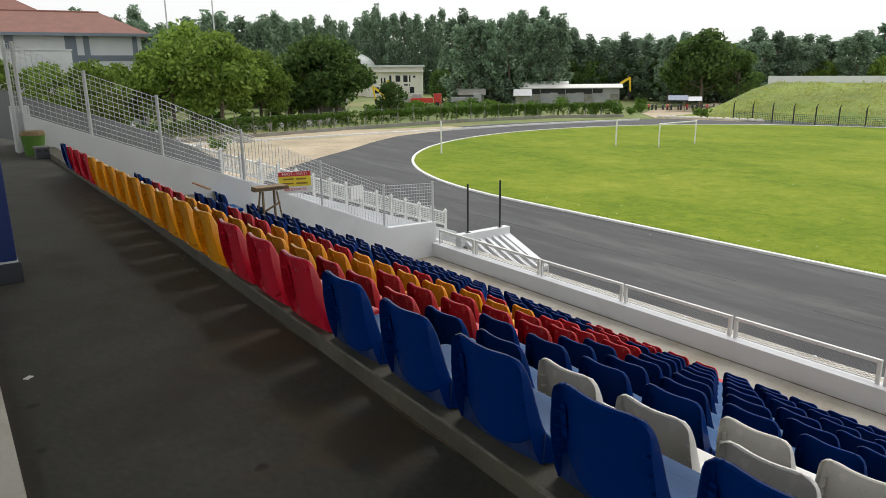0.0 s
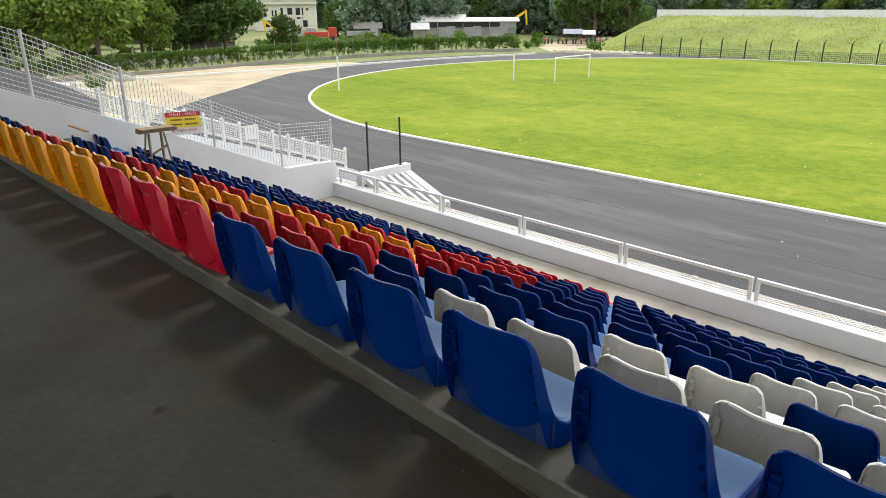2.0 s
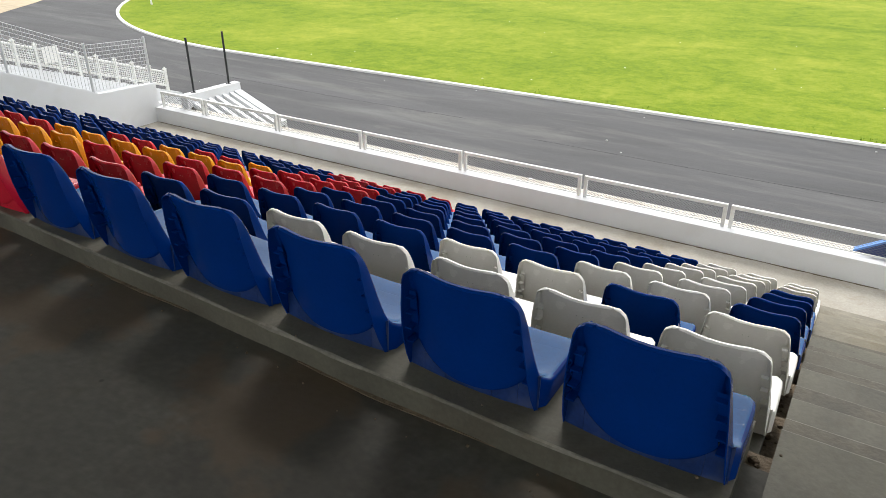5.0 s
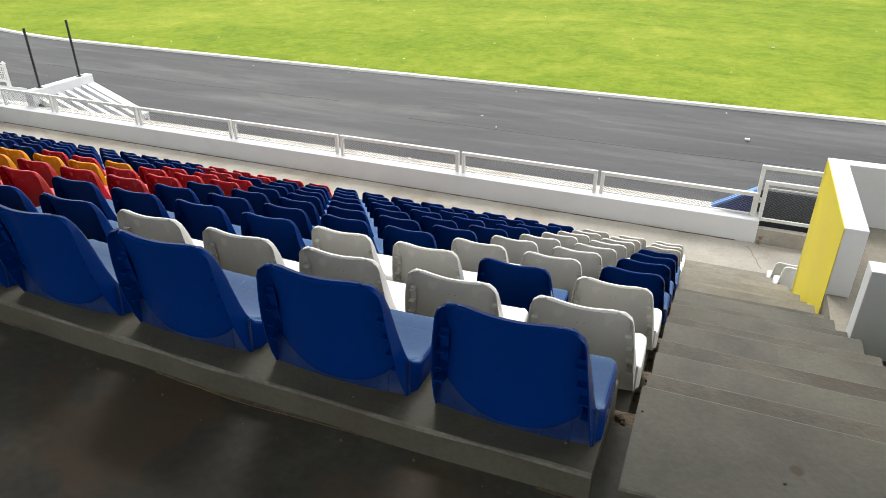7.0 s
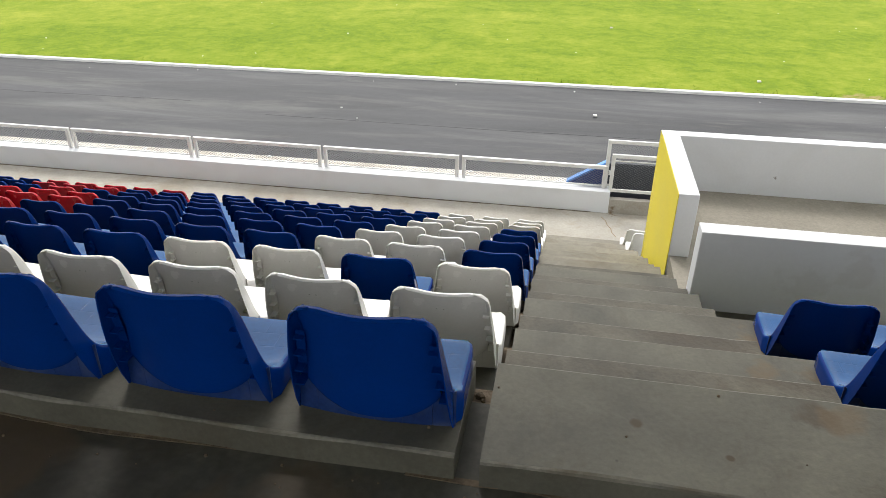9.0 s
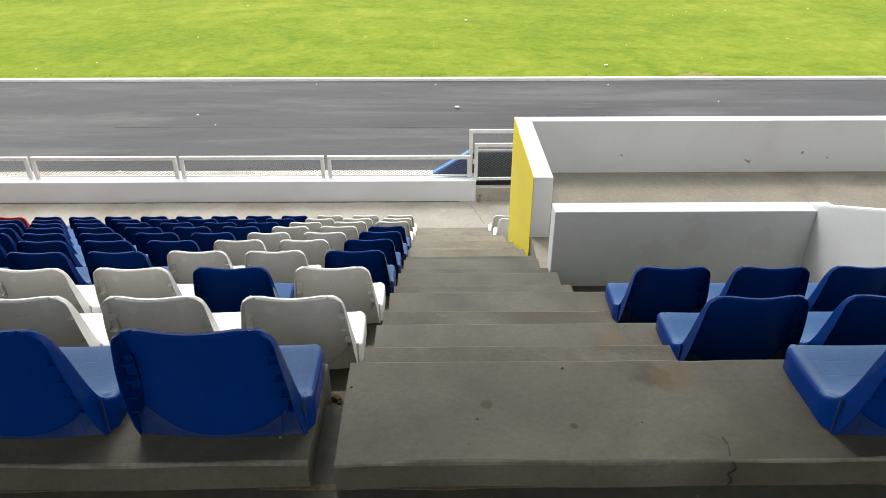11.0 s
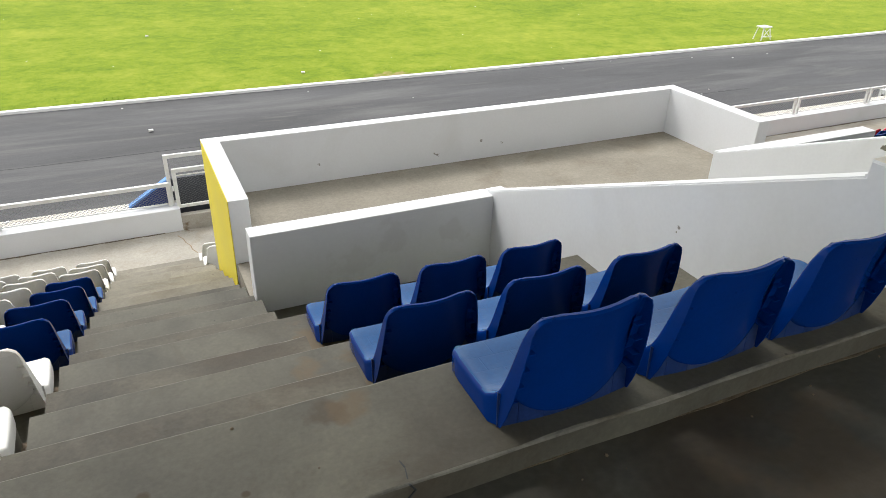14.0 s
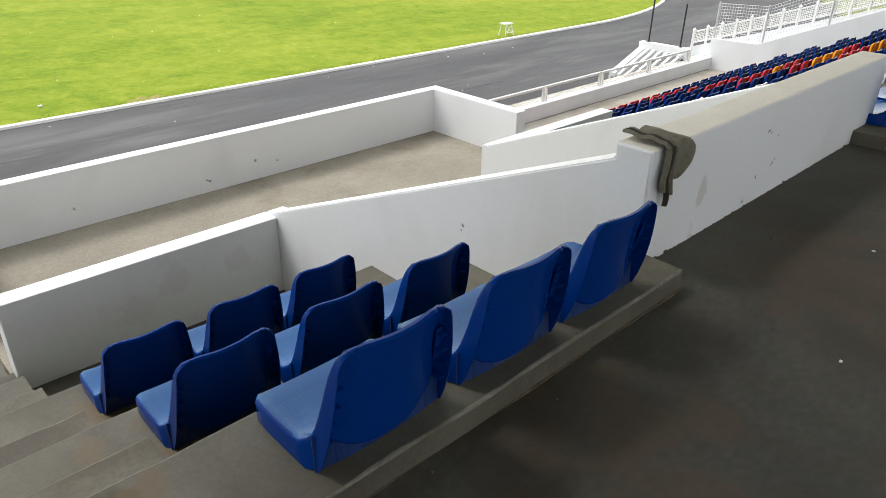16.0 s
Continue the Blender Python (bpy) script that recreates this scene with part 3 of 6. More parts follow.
tagged(link("kerb", ring(FR - 0.05, FR + 0.16, GROUND - 0.02, GROUND + 0.09), M_KERB), "white painted kerb round the pitch", "kerb", kind="structure")
vs, fs = [], []
for i in range(9000):
    x = random.uniform(-34, 40)
    d = abs(random.gauss(0, 0.35))
    thick = 0.6 + noise.noise(Vector((x * 0.8, 0, 3)))
    if random.random() > thick:
        continue
    y = 55.4 - math.sqrt(max(0.0, (FR + 0.06 - d) ** 2 - max(0.0, FX0 - x, x - FX1) ** 2))
    h, a, w = random.uniform(0.02, 0.065), random.uniform(0, math.pi), random.uniform(0.012, 0.03)
    dx, dy, q = w * math.cos(a), w * math.sin(a), len(vs)
    z = GROUND + (0.02 if d > 0.1 else 0.06)
    vs += [(x - dx, y - dy, z), (x + dx, y + dy, z), (x + random.uniform(-0.04, 0.04), y + random.uniform(-0.06, 0.02), z + h)]
    fs.append((q, q + 1, q + 2))
me = bpy.data.meshes.new("grass_fringe")
me.from_pydata(vs, [], fs)
me.materials.append(M_BLADE)
tagged(new("grass_fringe", me), "uneven grass tufts growing over the white kerb", "grass", kind="stuff")
bm = sheet(bmesh.new(), [(-120, -20), (-62, -20), (-40, 8), (-40, 14), (-46, 17), (-52.2, 23.9), (-56.2, 28.9), (-60.7, 34), (-64.4, 39), (-66.6, 45), (-67, 52), (-72, 52), (-74, 43), (-79, 36), (-80, 20)], GROUND - 0.1, GROUND + 0.012)
tagged(link("dirt", bm, M_DIRT), "bare sandy dirt beside the track", "ground", kind="structure")


bm = bmesh.new()
for a, b in (((-26, 19.4), (-21, 19.22)), ((-21, 19.22), (-18, 19.12)), ((-18, 19.12), (-12, 19.2)), ((-9, 18.3), (-2, 18.2)), ((-2, 18.2), (4, 18.28)), ((10, 17.6), (22, 17.5))):
    prism(bm, [(a[0], a[1] - 0.02), (b[0], b[1] - 0.02), (b[0], b[1] + 0.02), (a[0], a[1] + 0.02)], "z", GROUND - 0.02, GROUND + 0.006)
tagged(link("track_seam", bm, M_BLACK), "dark open seam along the track asphalt", "seam", kind="structure")


# ---- seats ----
def grid_shell(rows, t):
    """A sheet of quads through rows of points, given the thickness t."""
    bm = bmesh.new()
    n, w = len(rows), len(rows[0])
    front = [[bm.verts.new(p) for p in r] for r in rows]
    for i in range(n - 1):
        for j in range(w - 1):
            bm.faces.new((front[i][j], front[i][j + 1], front[i + 1][j + 1], front[i + 1][j]))
    bm.normal_update()
    inner = [[bm.verts.new(v.co - v.normal * t) for v in r] for r in front]
    for i in range(n - 1):
        for j in range(w - 1):
            bm.faces.new((inner[i + 1][j], inner[i + 1][j + 1], inner[i][j + 1], inner[i][j]))
    rim = [(i, 0) for i in range(n)] + [(n - 1, j) for j in range(1, w)] + [(i, w - 1) for i in range(n - 2, -1, -1)] + [(0, j) for j in range(w - 2, 0, -1)]
    for (i, j), (k, q) in zip(rim, rim[1:] + rim[:1]):
        bm.faces.new((front[i][j], front[k][q], inner[k][q], inner[i][j]))
    bmesh.ops.recalc_face_normals(bm, faces=bm.faces[:])
    return bm


SEAT_H = 0.376


def seat_half(z):
    """Half the width of the backrest at a height, with its rounded upper corners."""
    h = 0.214 - 0.044 * min(1.0, z / 0.35)
    if z > SEAT_H - 0.042:
        f = min(1.0, (z - SEAT_H + 0.042) / 0.042)
        h -= 0.038 * (1 - math.sqrt(max(0.0, 1 - f * f)))
    return h


def seat_rear(z):
    """The rear edge of the side flange."""
    return float(np.interp(z, (0.0, 0.05, 0.14, 0.20, 0.26, 0.34, 0.40), (0.080, 0.060, 0.034, 0.025, 0.018, 0.013, 0.010)))


def seat_panel(z, s):
    """The rear face of the backrest: it bulges between the flanges."""
    base = float(np.interp(z, (0.0, 0.10, 0.20, 0.30, 0.40), (0.098, 0.088, 0.074, 0.054, 0.024)))
    return base - 0.034 * (1 - min(1.0, s * s)) * (1 - 0.35 * z / SEAT_H)


def seat_meshes():
    """A moulded shell: pan and back in one sweep, turned down and back at the sides in deep flanges."""
    # the edge from the pan's front lip to the top of the back, and the flange's free edge
    edge = [(0.394, 0.022), (0.391, 0.045), (0.380, 0.058), (0.36, 0.062), (0.32, 0.062), (0.26, 0.061), (0.21, 0.061), (0.175, 0.064), (0.148, 0.071), (0.126, 0.084), (0.109, 0.104), (0.097, 0.13), (0.086, 0.165), (0.076, 0.205), (0.066, 0.25), (0.055, 0.295), (0.044, 0.33), (0.037, 0.352), (0.031, 0.366), (0.028, 0.372), (0.025, 0.376)]
    free = [(0.390, 0.003), (0.386, 0.003), (0.372, 0.003), (0.35, 0.003), (0.30, 0.003), (0.24, 0.003), (0.185, 0.003), (0.145, 0.003), (0.118, 0.003), (0.098, 0.003), (0.081, 0.003), (0.060, 0.052), (0.040, 0.12), (0.027, 0.19), (0.0195, 0.245), (0.0155, 0.292), (0.0135, 0.330), (0.0125, 0.350), (0.012, 0.362), (0.0128, 0.3675), (0.014, 0.371)]
    cols = (-1.0, -0.985, -0.965, -0.94, -0.91, -0.8, -0.6, -0.4, -0.2, 0.0, 0.2, 0.4, 0.6, 0.8, 0.91, 0.94, 0.965, 0.985, 1.0)
    n = len(edge)
    back_rows = []
    for i, ((y, z), (fy, fz)) in enumerate(zip(edge, free)):
        on_pan = i <= 8
        half = seat_half(z) if not on_pan else 0.217 - 0.004 * (y - 0.15) / 0.24
        if i < 4:
            half -= (0.040, 0.032, 0.016, 0.004)[i]
        up = min(1.0, max(0.0, (i - 8) / 6))
        row = []
        for s in cols:
            a = abs(s)
            dish = (1 - (a / 0.94) ** 2) if a < 0.94 else 0.0
            yy, zz = y, z
            yy -= 0.020 * dish * up
            zz -= 0.011 * dish * (1 - up) * (1 if i > 3 else i / 4)
            # the rolled rim along the edge
            if 0.93 < a < 0.99:
                zz += 0.002 * (1 - up)
                yy += 0.003 * up
            if i > n - 6:
                soft = max(0.0, (a - 0.7) / 0.3) ** 2 * (i - n + 6) / 5
                zz -= 0.005 * (1 - a * a) * (i - n + 6) / 5 + 0.004 * soft
                yy -= 0.011 * soft
            row.append((s * half, yy, zz))
        if i > n - 6:
            y, z, fz = y - 0.011 * (i - n + 6) / 5, z - 0.004 * (i - n + 6) / 5, fz - 0.004 * (i - n + 6) / 5
            fy = min(fy, y - 0.002)
        for sg in (-1, 1):
            slim = 0.25 if i > n - 4 else 1.0
            turn = [(sg * (half + out * slim), y + (fy - y) * f, z + (fz - z) * f) for out, f in ((0.0019, 0.025), (0.0034, 0.08), (0.0042, 0.18), (0.0055, 0.55), (0.006, 1.0))]
            row = turn[::-1] + row if sg < 0 else row + turn
        back_rows.append(row)
    # the rim turned back along the top
    last = back_rows[-1]
    wide = max(p[0] for p in last)
    for back_by, drop in ((0.007, -0.001), (0.012, 0.005)):
        rim = []
        for x, y, z in last:
            w = min(1.0, (1 - abs(x) / wide) / 0.12)
            rim.append((x, y - back_by * w - 0.0004, z - drop * w - 0.0004))
        back_rows.append(rim)
    shell = grid_shell(back_rows, 0.0035)

    # the rear panel, with a curved lower lip over the apron
    rows = []
    us = (0.0, 0.012, 0.03, 0.08, 0.16, 0.26, 0.38, 0.5, 0.62, 0.74, 0.84, 0.91, 0.96, 0.985, 1.0)
    cs = [-1 + 2 * j / 24 for j in range(25)]
    for u in us:
        r = []
        for s in cs:
            lip = 0.020 + 0.078 * abs(s) ** 2.6
            top = SEAT_H - 0.006 - 0.006 * (1 - s * s)
            z = lip + (top - lip) * u
            y = seat_panel(z, s)
            if u < 0.02:
                y += 0.010 if u == 0 else 0.002
            inset = 0.006 + 0.019 * min(1.0, max(0.0, (0.345 - z) / 0.09))
            r.append((s * (seat_half(z) - inset), y, z))
        rows.append(r)
    panel = grid_shell(rows, -0.004)

    # the apron below, moulded in upright strips
    marks = (-0.72, -0.36, 0.0, 0.36, 0.72)
    cs = sorted([-1.0, -0.9, -0.55, -0.18, 0.18, 0.55, 0.9, 1.0] + [m + d for m in marks for d in (-0.012, 0.0, 0.012)])
    rows = []
    for zf in (0.0, 0.5, 1.0):
        r = []
        for s in cs:
            z = 0.001 + zf * (0.05 + 0.062 * abs(s) ** 2.2)
            groove = 0.004 if s in marks else 0.0
            r.append((s * 0.214, seat_panel(z, s) + 0.013 + groove - 0.018 * (1 - zf) * s * s, z))
        rows.append(r)
    apron = grid_shell(rows, -0.004)

    webs = []
    for sgn in (-1, 1):
        # a comb of thin ribs in the deep groove between panel and flange
        def deep(z):
            return float(np.interp(z, (0.084, 0.13, 0.205, 0.295), (0.126, 0.097, 0.076, 0.055))) - 0.012

        outline = [(deep(0.085), 0.085)]
        for z in (0.10, 0.155, 0.21, 0.265):
            y = min(deep(z) - 0.006, seat_rear(z) + 0.010)
            outline += [(deep(z) - 0.004, z), (y, z), (y, z + 0.004), (deep(z) - 0.004, z + 0.004)]
        outline += [(deep(z) - 0.003 * (z > 0.28), z) for z in (0.285, 0.21, 0.155)]
        web = prism(bmesh.new(), outline, "x", 0.0, sgn * 0.024)
        for v in web.verts:
            v.co.x = sgn * seat_half(v.co.z) - v.co.x
        bmesh.ops.recalc_face_normals(web, faces=web.faces[:])
        webs.append(web)
    bolts = bmesh.new()
    for x in (-0.013, 0.013):
        bmesh.ops.create_icosphere(bolts, subdivisions=1, radius=0.0035, matrix=pose(x, seat_panel(0.29, 0) - 0.003, 0.29))
    return shell, panel, apron, bolts, *webs


SEAT_ME = {}
shell_bm, panel_bm, apron_bm, bolt_bm, web_bm, web_bm_2 = seat_meshes()
for key, m in (("B", M_SEATB), ("R", M_SEATR), ("Y", M_SEATY), ("W", M_SEATW)):
    for nm, src in (("shell", shell_bm), ("rear_panel", panel_bm), ("apron", apron_bm), ("edge_web", web_bm), ("edge_web_2", web_bm_2), ("rivets", bolt_bm)):
        me = bpy.data.meshes.new(nm[:10])
        src.to_mesh(me)
        me.materials.append({"apron": M_SEATD}.get(nm, m) if key == "B" else M_BOLT if nm == "rivets" else m)
        for p in me.polygons:
            p.use_smooth = nm in ("shell", "rear_panel")
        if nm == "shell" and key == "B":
            # upward pan faces take the lighter, sky-lit copy of the blue
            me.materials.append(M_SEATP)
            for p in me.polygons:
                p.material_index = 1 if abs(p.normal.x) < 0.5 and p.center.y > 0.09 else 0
        if nm in ("shell", "rear_panel"):
            me.set_sharp_from_angle(angle=radians(38))
        SEAT_ME[nm, key] = me


def seat(x, k, key, group):
    """x: the middle of the seat; k: its tier."""
    what = {"B": "glossy dark blue", "R": "glossy red", "Y": "orange-yellow", "W": "dusty white"}[key]
    where = "on the top tier" if k == 0 else "on the cement terrace"
    s = thing("stadium_seat", (x + random.uniform(-0.006, 0.006), DEPTH * k + (0.018 if x < 1 else 0.0) + random.uniform(-0.004, 0.004), tier_z(k)), f"{what} moulded plastic stadium seat fixed {where}", "seat", group)
    s.rotation_euler = (0, 0, radians(random.uniform(-1.0, 1.0)))
    for nm in ("shell", "rear_panel", "apron"):
        p = new(nm, SEAT_ME[nm, key])
        p.parent = s
    if k < 5:
        p = new("rivets", SEAT_ME["rivets", key])
        p.parent = s
        for nm in ("edge_web", "edge_web_2"):
            p = new("edge_web", SEAT_ME[nm, key])
            p.parent = s
    return s


ROWS_OF_SEATS = [
    "BBBBBBRRRYYYYYYYYYRRRB",
    "WWWWWBBRRRYYYYYYYRRRBB",
    "WBWWBBBBRRRYYYYYRRRBBB",
    "BWWBBBBBRRRYYYYRRRBBBB",
    "BWWBBBBBBRRYYYRRBBBBBBBBBBBBB",
    "BWWBBBBBBRRRYRRBBBBBBBBBBBBBB",
    "BWWBBBBBBBRRRBBBBBBBBBBBBBBBB",
    "WWWBBBBBBBBBRBBBBBBBBBBBBBBBB",
    "WWWBBBBBBBBBRRRBBBBBBBBBBBBBB",
    "WWWBBBBBBBBRRRRRBBBBBBBBBBBBB",
]


def seat_x(k, c):
    """Where the c-th seat of a row stands, counted from the stair; the lowest rows have two more beyond a gap."""
    if k == 0:
        return -0.18 - 0.505 * c
    if c > 26:
        return -14.15 - 0.52 * (c - 27)
    return -(0.15, 0.135, 0.12, 0.12, 0.11)[min(k, 5) - 1] - (0.482 if k < 4 else 0.478) * c


for k, row in enumerate(ROWS_OF_SEATS):
    for c, key in enumerate(row):
        seat(seat_x(k, c), k, key, "seats of the west terrace")
for k in range(3):
    for c in range(3):
        seat((1.585, 1.510, 1.510)[k] + (0.5, 0.49, 0.47)[k] * c, k, "B", "seats beside the stair")
for k in range(3):
    for c in range(3):
        seat(MIRROR - (1.575, 1.505, 1.505)[k] - (0.5, 0.49, 0.47)[k] * c, k, "B", "seats beside the far stair")
for k in (8, 9):
    for c in range(2):
        seat(1.34 + 0.5 * c, k, "W", "seats below the balcony")

# the far terrace's seats
bm = bmesh.new()
for k, row in enumerate(ROWS_OF_SEATS):
    for c, key in enumerate(row):
        for src in (shell_bm, panel_bm, apron_bm):
            tmp = bpy.data.meshes.new("tmp")
            src.to_mesh(tmp)
            at = len(bm.verts)
            nf = len(bm.faces)
            bm.from_mesh(tmp)
            bpy.data.meshes.remove(tmp)
            bm.verts.ensure_lookup_table()
            bm.faces.ensure_lookup_table()
            off = Vector((MIRROR - seat_x(k, c), DEPTH * k, tier_z(k)))
            for i in range(at, len(bm.verts)):
                bm.verts[i].co += off
            for i in range(nf, len(bm.faces)):
                f = bm.faces[i]
                # flat faces of the blue seats take the same sky-lit tone
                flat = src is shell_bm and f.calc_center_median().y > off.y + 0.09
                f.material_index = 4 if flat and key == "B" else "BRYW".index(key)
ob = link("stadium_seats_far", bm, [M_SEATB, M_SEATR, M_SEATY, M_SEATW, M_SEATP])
tagged(ob, "rows of blue, red, yellow and white plastic stadium seats", "seats", kind="stuff")


# ---- rails on the low wall ----
def lattice(bm, x0, x1, z0, z1, y, pitch, w, slope=0.6):
    """Diamond mesh of thin flat strands, in a plane of constant y."""
    h = z1 - z0
    run = h / slope
    n = int((x1 - x0 + run) / pitch)
    for i in range(n + 1):
        for sgn in (1, -1):
            xa = x0 - run + i * pitch
            a, b = (xa, z0), (xa + run, z1)
            if sgn < 0:
                a, b = (xa + run, z0), (xa, z1)
            ts = sorted(((x0 - a[0]) / (b[0] - a[0]), (x1 - a[0]) / (b[0] - a[0])))
            t0, t1 = max(0, ts[0]), min(1, ts[1])
            if t1 - t0 < 0.02:
                continue
            p = [(a[0] + (b[0] - a[0]) * t, a[1] + (b[1] - a[1]) * t) for t in (t0, t1)]
            vs = [bm.verts.new((p[0][0], y + 0.002 * sgn, p[0][1] - w)), bm.verts.new((p[1][0], y + 0.002 * sgn, p[1][1] - w)), bm.verts.new((p[1][0], y + 0.002 * sgn, p[1][1] + w)), bm.verts.new((p[0][0], y + 0.002 * sgn, p[0][1] + w))]
            bm.faces.new(vs)
    return bm


def rail_panel(x0, x1):
    t = thing("guard_rail", ((x0 + x1) / 2, 10.08, -3.49), "white steel guard rail panel with wire mesh on the low wall", "railing", "guard rails")
    h = (x1 - x0) / 2
    for s in (-1, 1):
        part("post", boxes((s * h - 0.03, s * h + 0.03, -0.03, 0.03, -0.01, 0.345), bevel=0.004), M_RAIL, t)
    part("top_rail", boxes((-h - 0.03, h + 0.03, -0.032, 0.032, 0.345, 0.405), bevel=0.004), M_RAIL, t)
    part("bottom_rail", boxes((-h + 0.03, h - 0.03, -0.012, 0.012, 0.03, 0.05)), M_RAIL, t)
    bm = lattice(bmesh.new(), -h + 0.03, h - 0.03, 0.05, 0.345, 0.0, 0.07, 0.003)
    part("wire_mesh", bm, M_GALV, t, "fine diamond wire mesh")
    return t


xs = [1.03 - 2.56 * i for i in range(7)]
for i in range(6):
    rail_panel(xs[i + 1] + 0.06, xs[i] - 0.06)
rail_panel(-15.95, xs[6] - 0.06)
for i in range(6):
    rail_panel(MIRROR - xs[i] + 0.06, MIRROR - xs[i + 1] - 0.06)
# crumbs of plaster left on the ledge
bm = bmesh.new()
for i in range(16):
    x, y, r = random.uniform(-14.3, 0.6), random.uniform(10.2, 10.42), random.choice((0.02, 0.03, 0.045))
    bmesh.ops.create_icosphere(bm, subdivisions=1, radius=r, matrix=pose(x, y, -3.505, 0, 0, random.uniform(0, 180)) @ Matrix.Diagonal((1.2, 0.9, 0.55, 1)))
for v in bm.verts:
    v.co += Vector((noise.noise(v.co * 30), noise.noise(v.co * 30 + Vector((7, 0, 0))), noise.noise(v.co * 25))) * 0.015
tagged(link("plaster_crumbs", bm, M_WHITE), "white lumps of plaster rubble on the ledge", "rubble", kind="stuff")

# ---- gate and blue stair parapet ----
gate = thing("gate", (1.0, 10.12, -3.53), "white steel gate with diamond mesh, ajar beside the stair", "gate")
part("post", boxes((-0.03, 0.03, -0.03, 0.03, -0.2, 0.90), bevel=0.004), M_RAIL, gate)
fence_bar = boxes((0.03, 1.3, -0.025, 0.025, 0.84, 0.90), bevel=0.004)
part("back_rail", fence_bar, M_RAIL, gate)
part("back_mesh", lattice(bmesh.new(), 0.03, 1.3, 0.45, 0.84, 0.0, 0.07, 0.002), M_GALV, gate, "diamond wire mesh")
leaf = part("gate_leaf", boxes((0.06, 0.12, -0.11, -0.05, 0.0, 0.68), (0.12, 1.2, -0.11, -0.05, 0.62, 0.68), (0.12, 1.2, -0.10, -0.06, 0.0, 0.05), (1.2, 1.26, -0.11, -0.05, 0.0, 0.68), (0.12, 1.2, -0.09, -0.07, 0.55, 0.57), bevel=0.004), M_RAIL, gate)
part("leaf_mesh", lattice(bmesh.new(), 0.12, 1.2, 0.05, 0.55, -0.08, 0.07, 0.002), M_GALV, leaf, "diamond wire mesh")
part("hinge", bar(bmesh.new(), (0.045, -0.07, 0.3), (0.045, -0.07, 0.38), 0.014, 8), M_RAIL, gate)
PX0, PX1 = (0.34, -3.50), (1.0, -3.09)
bm = bmesh.new()
prism(bm, [PX0, PX1, (PX1[0], -3.47), (PX0[0], -3.6)], "y", 10.2, 10.3)
prism(bm, [(PX0[0], PX0[1] + 0.004), (PX0[0], PX0[1] + 0.04), (PX1[0], PX1[1] + 0.04), (PX1[0], PX1[1] + 0.004)], "y", 10.19, 10.31, 1)
tagged(link("stair_parapet", bm, [M_BLUEW, M_LBLUE]), "blue painted sloping parapet with a light blue top edge", "parapet", kind="structure")
# added dark panel that paints the shade beyond the gate mesh
tagged(link("stair_wall", boxes((1.0, 2.28, 10.32, 10.4, GROUND, -3.12), bevel=0.006), M_PLINTH), "added dark grey panel painting the shade behind the gate", "wall", kind="structure")
bm = boxes((1.09, 2.3, 9.9, 10.02, GROUND - 0.2, -3.62))
tagged(link("gate_sill", bm, M_WALK), "cement landing at the gate", "floor", kind="structure")


# ---- end walls with fences ----
M_CONCW = mat("grey_cement_wall", (0.27, 0.28, 0.29), 0.8, 0.08, 1, 40, 0.1, coords="World")


def wire_grid(bm, pts_lo, pts_hi, cell, r):
    """A welded mesh between two lines in space, of thin three-sided wires."""
    a0, a1, b0, b1 = [Vector(p) for p in (*pts_lo, *pts_hi)]
    n = max(2, int((a1 - a0).length / cell))
    m = max(2, int((b0 - a0).length / cell))
    for i in range(n + 1):
        bar(bm, a0.lerp(a1, i / n), b0.lerp(b1, i / n), r, 3)
    for j in range(m + 1):
        bar(bm, a0.lerp(b0, j / m), a1.lerp(b1, j / m), r, 3)
    return bm


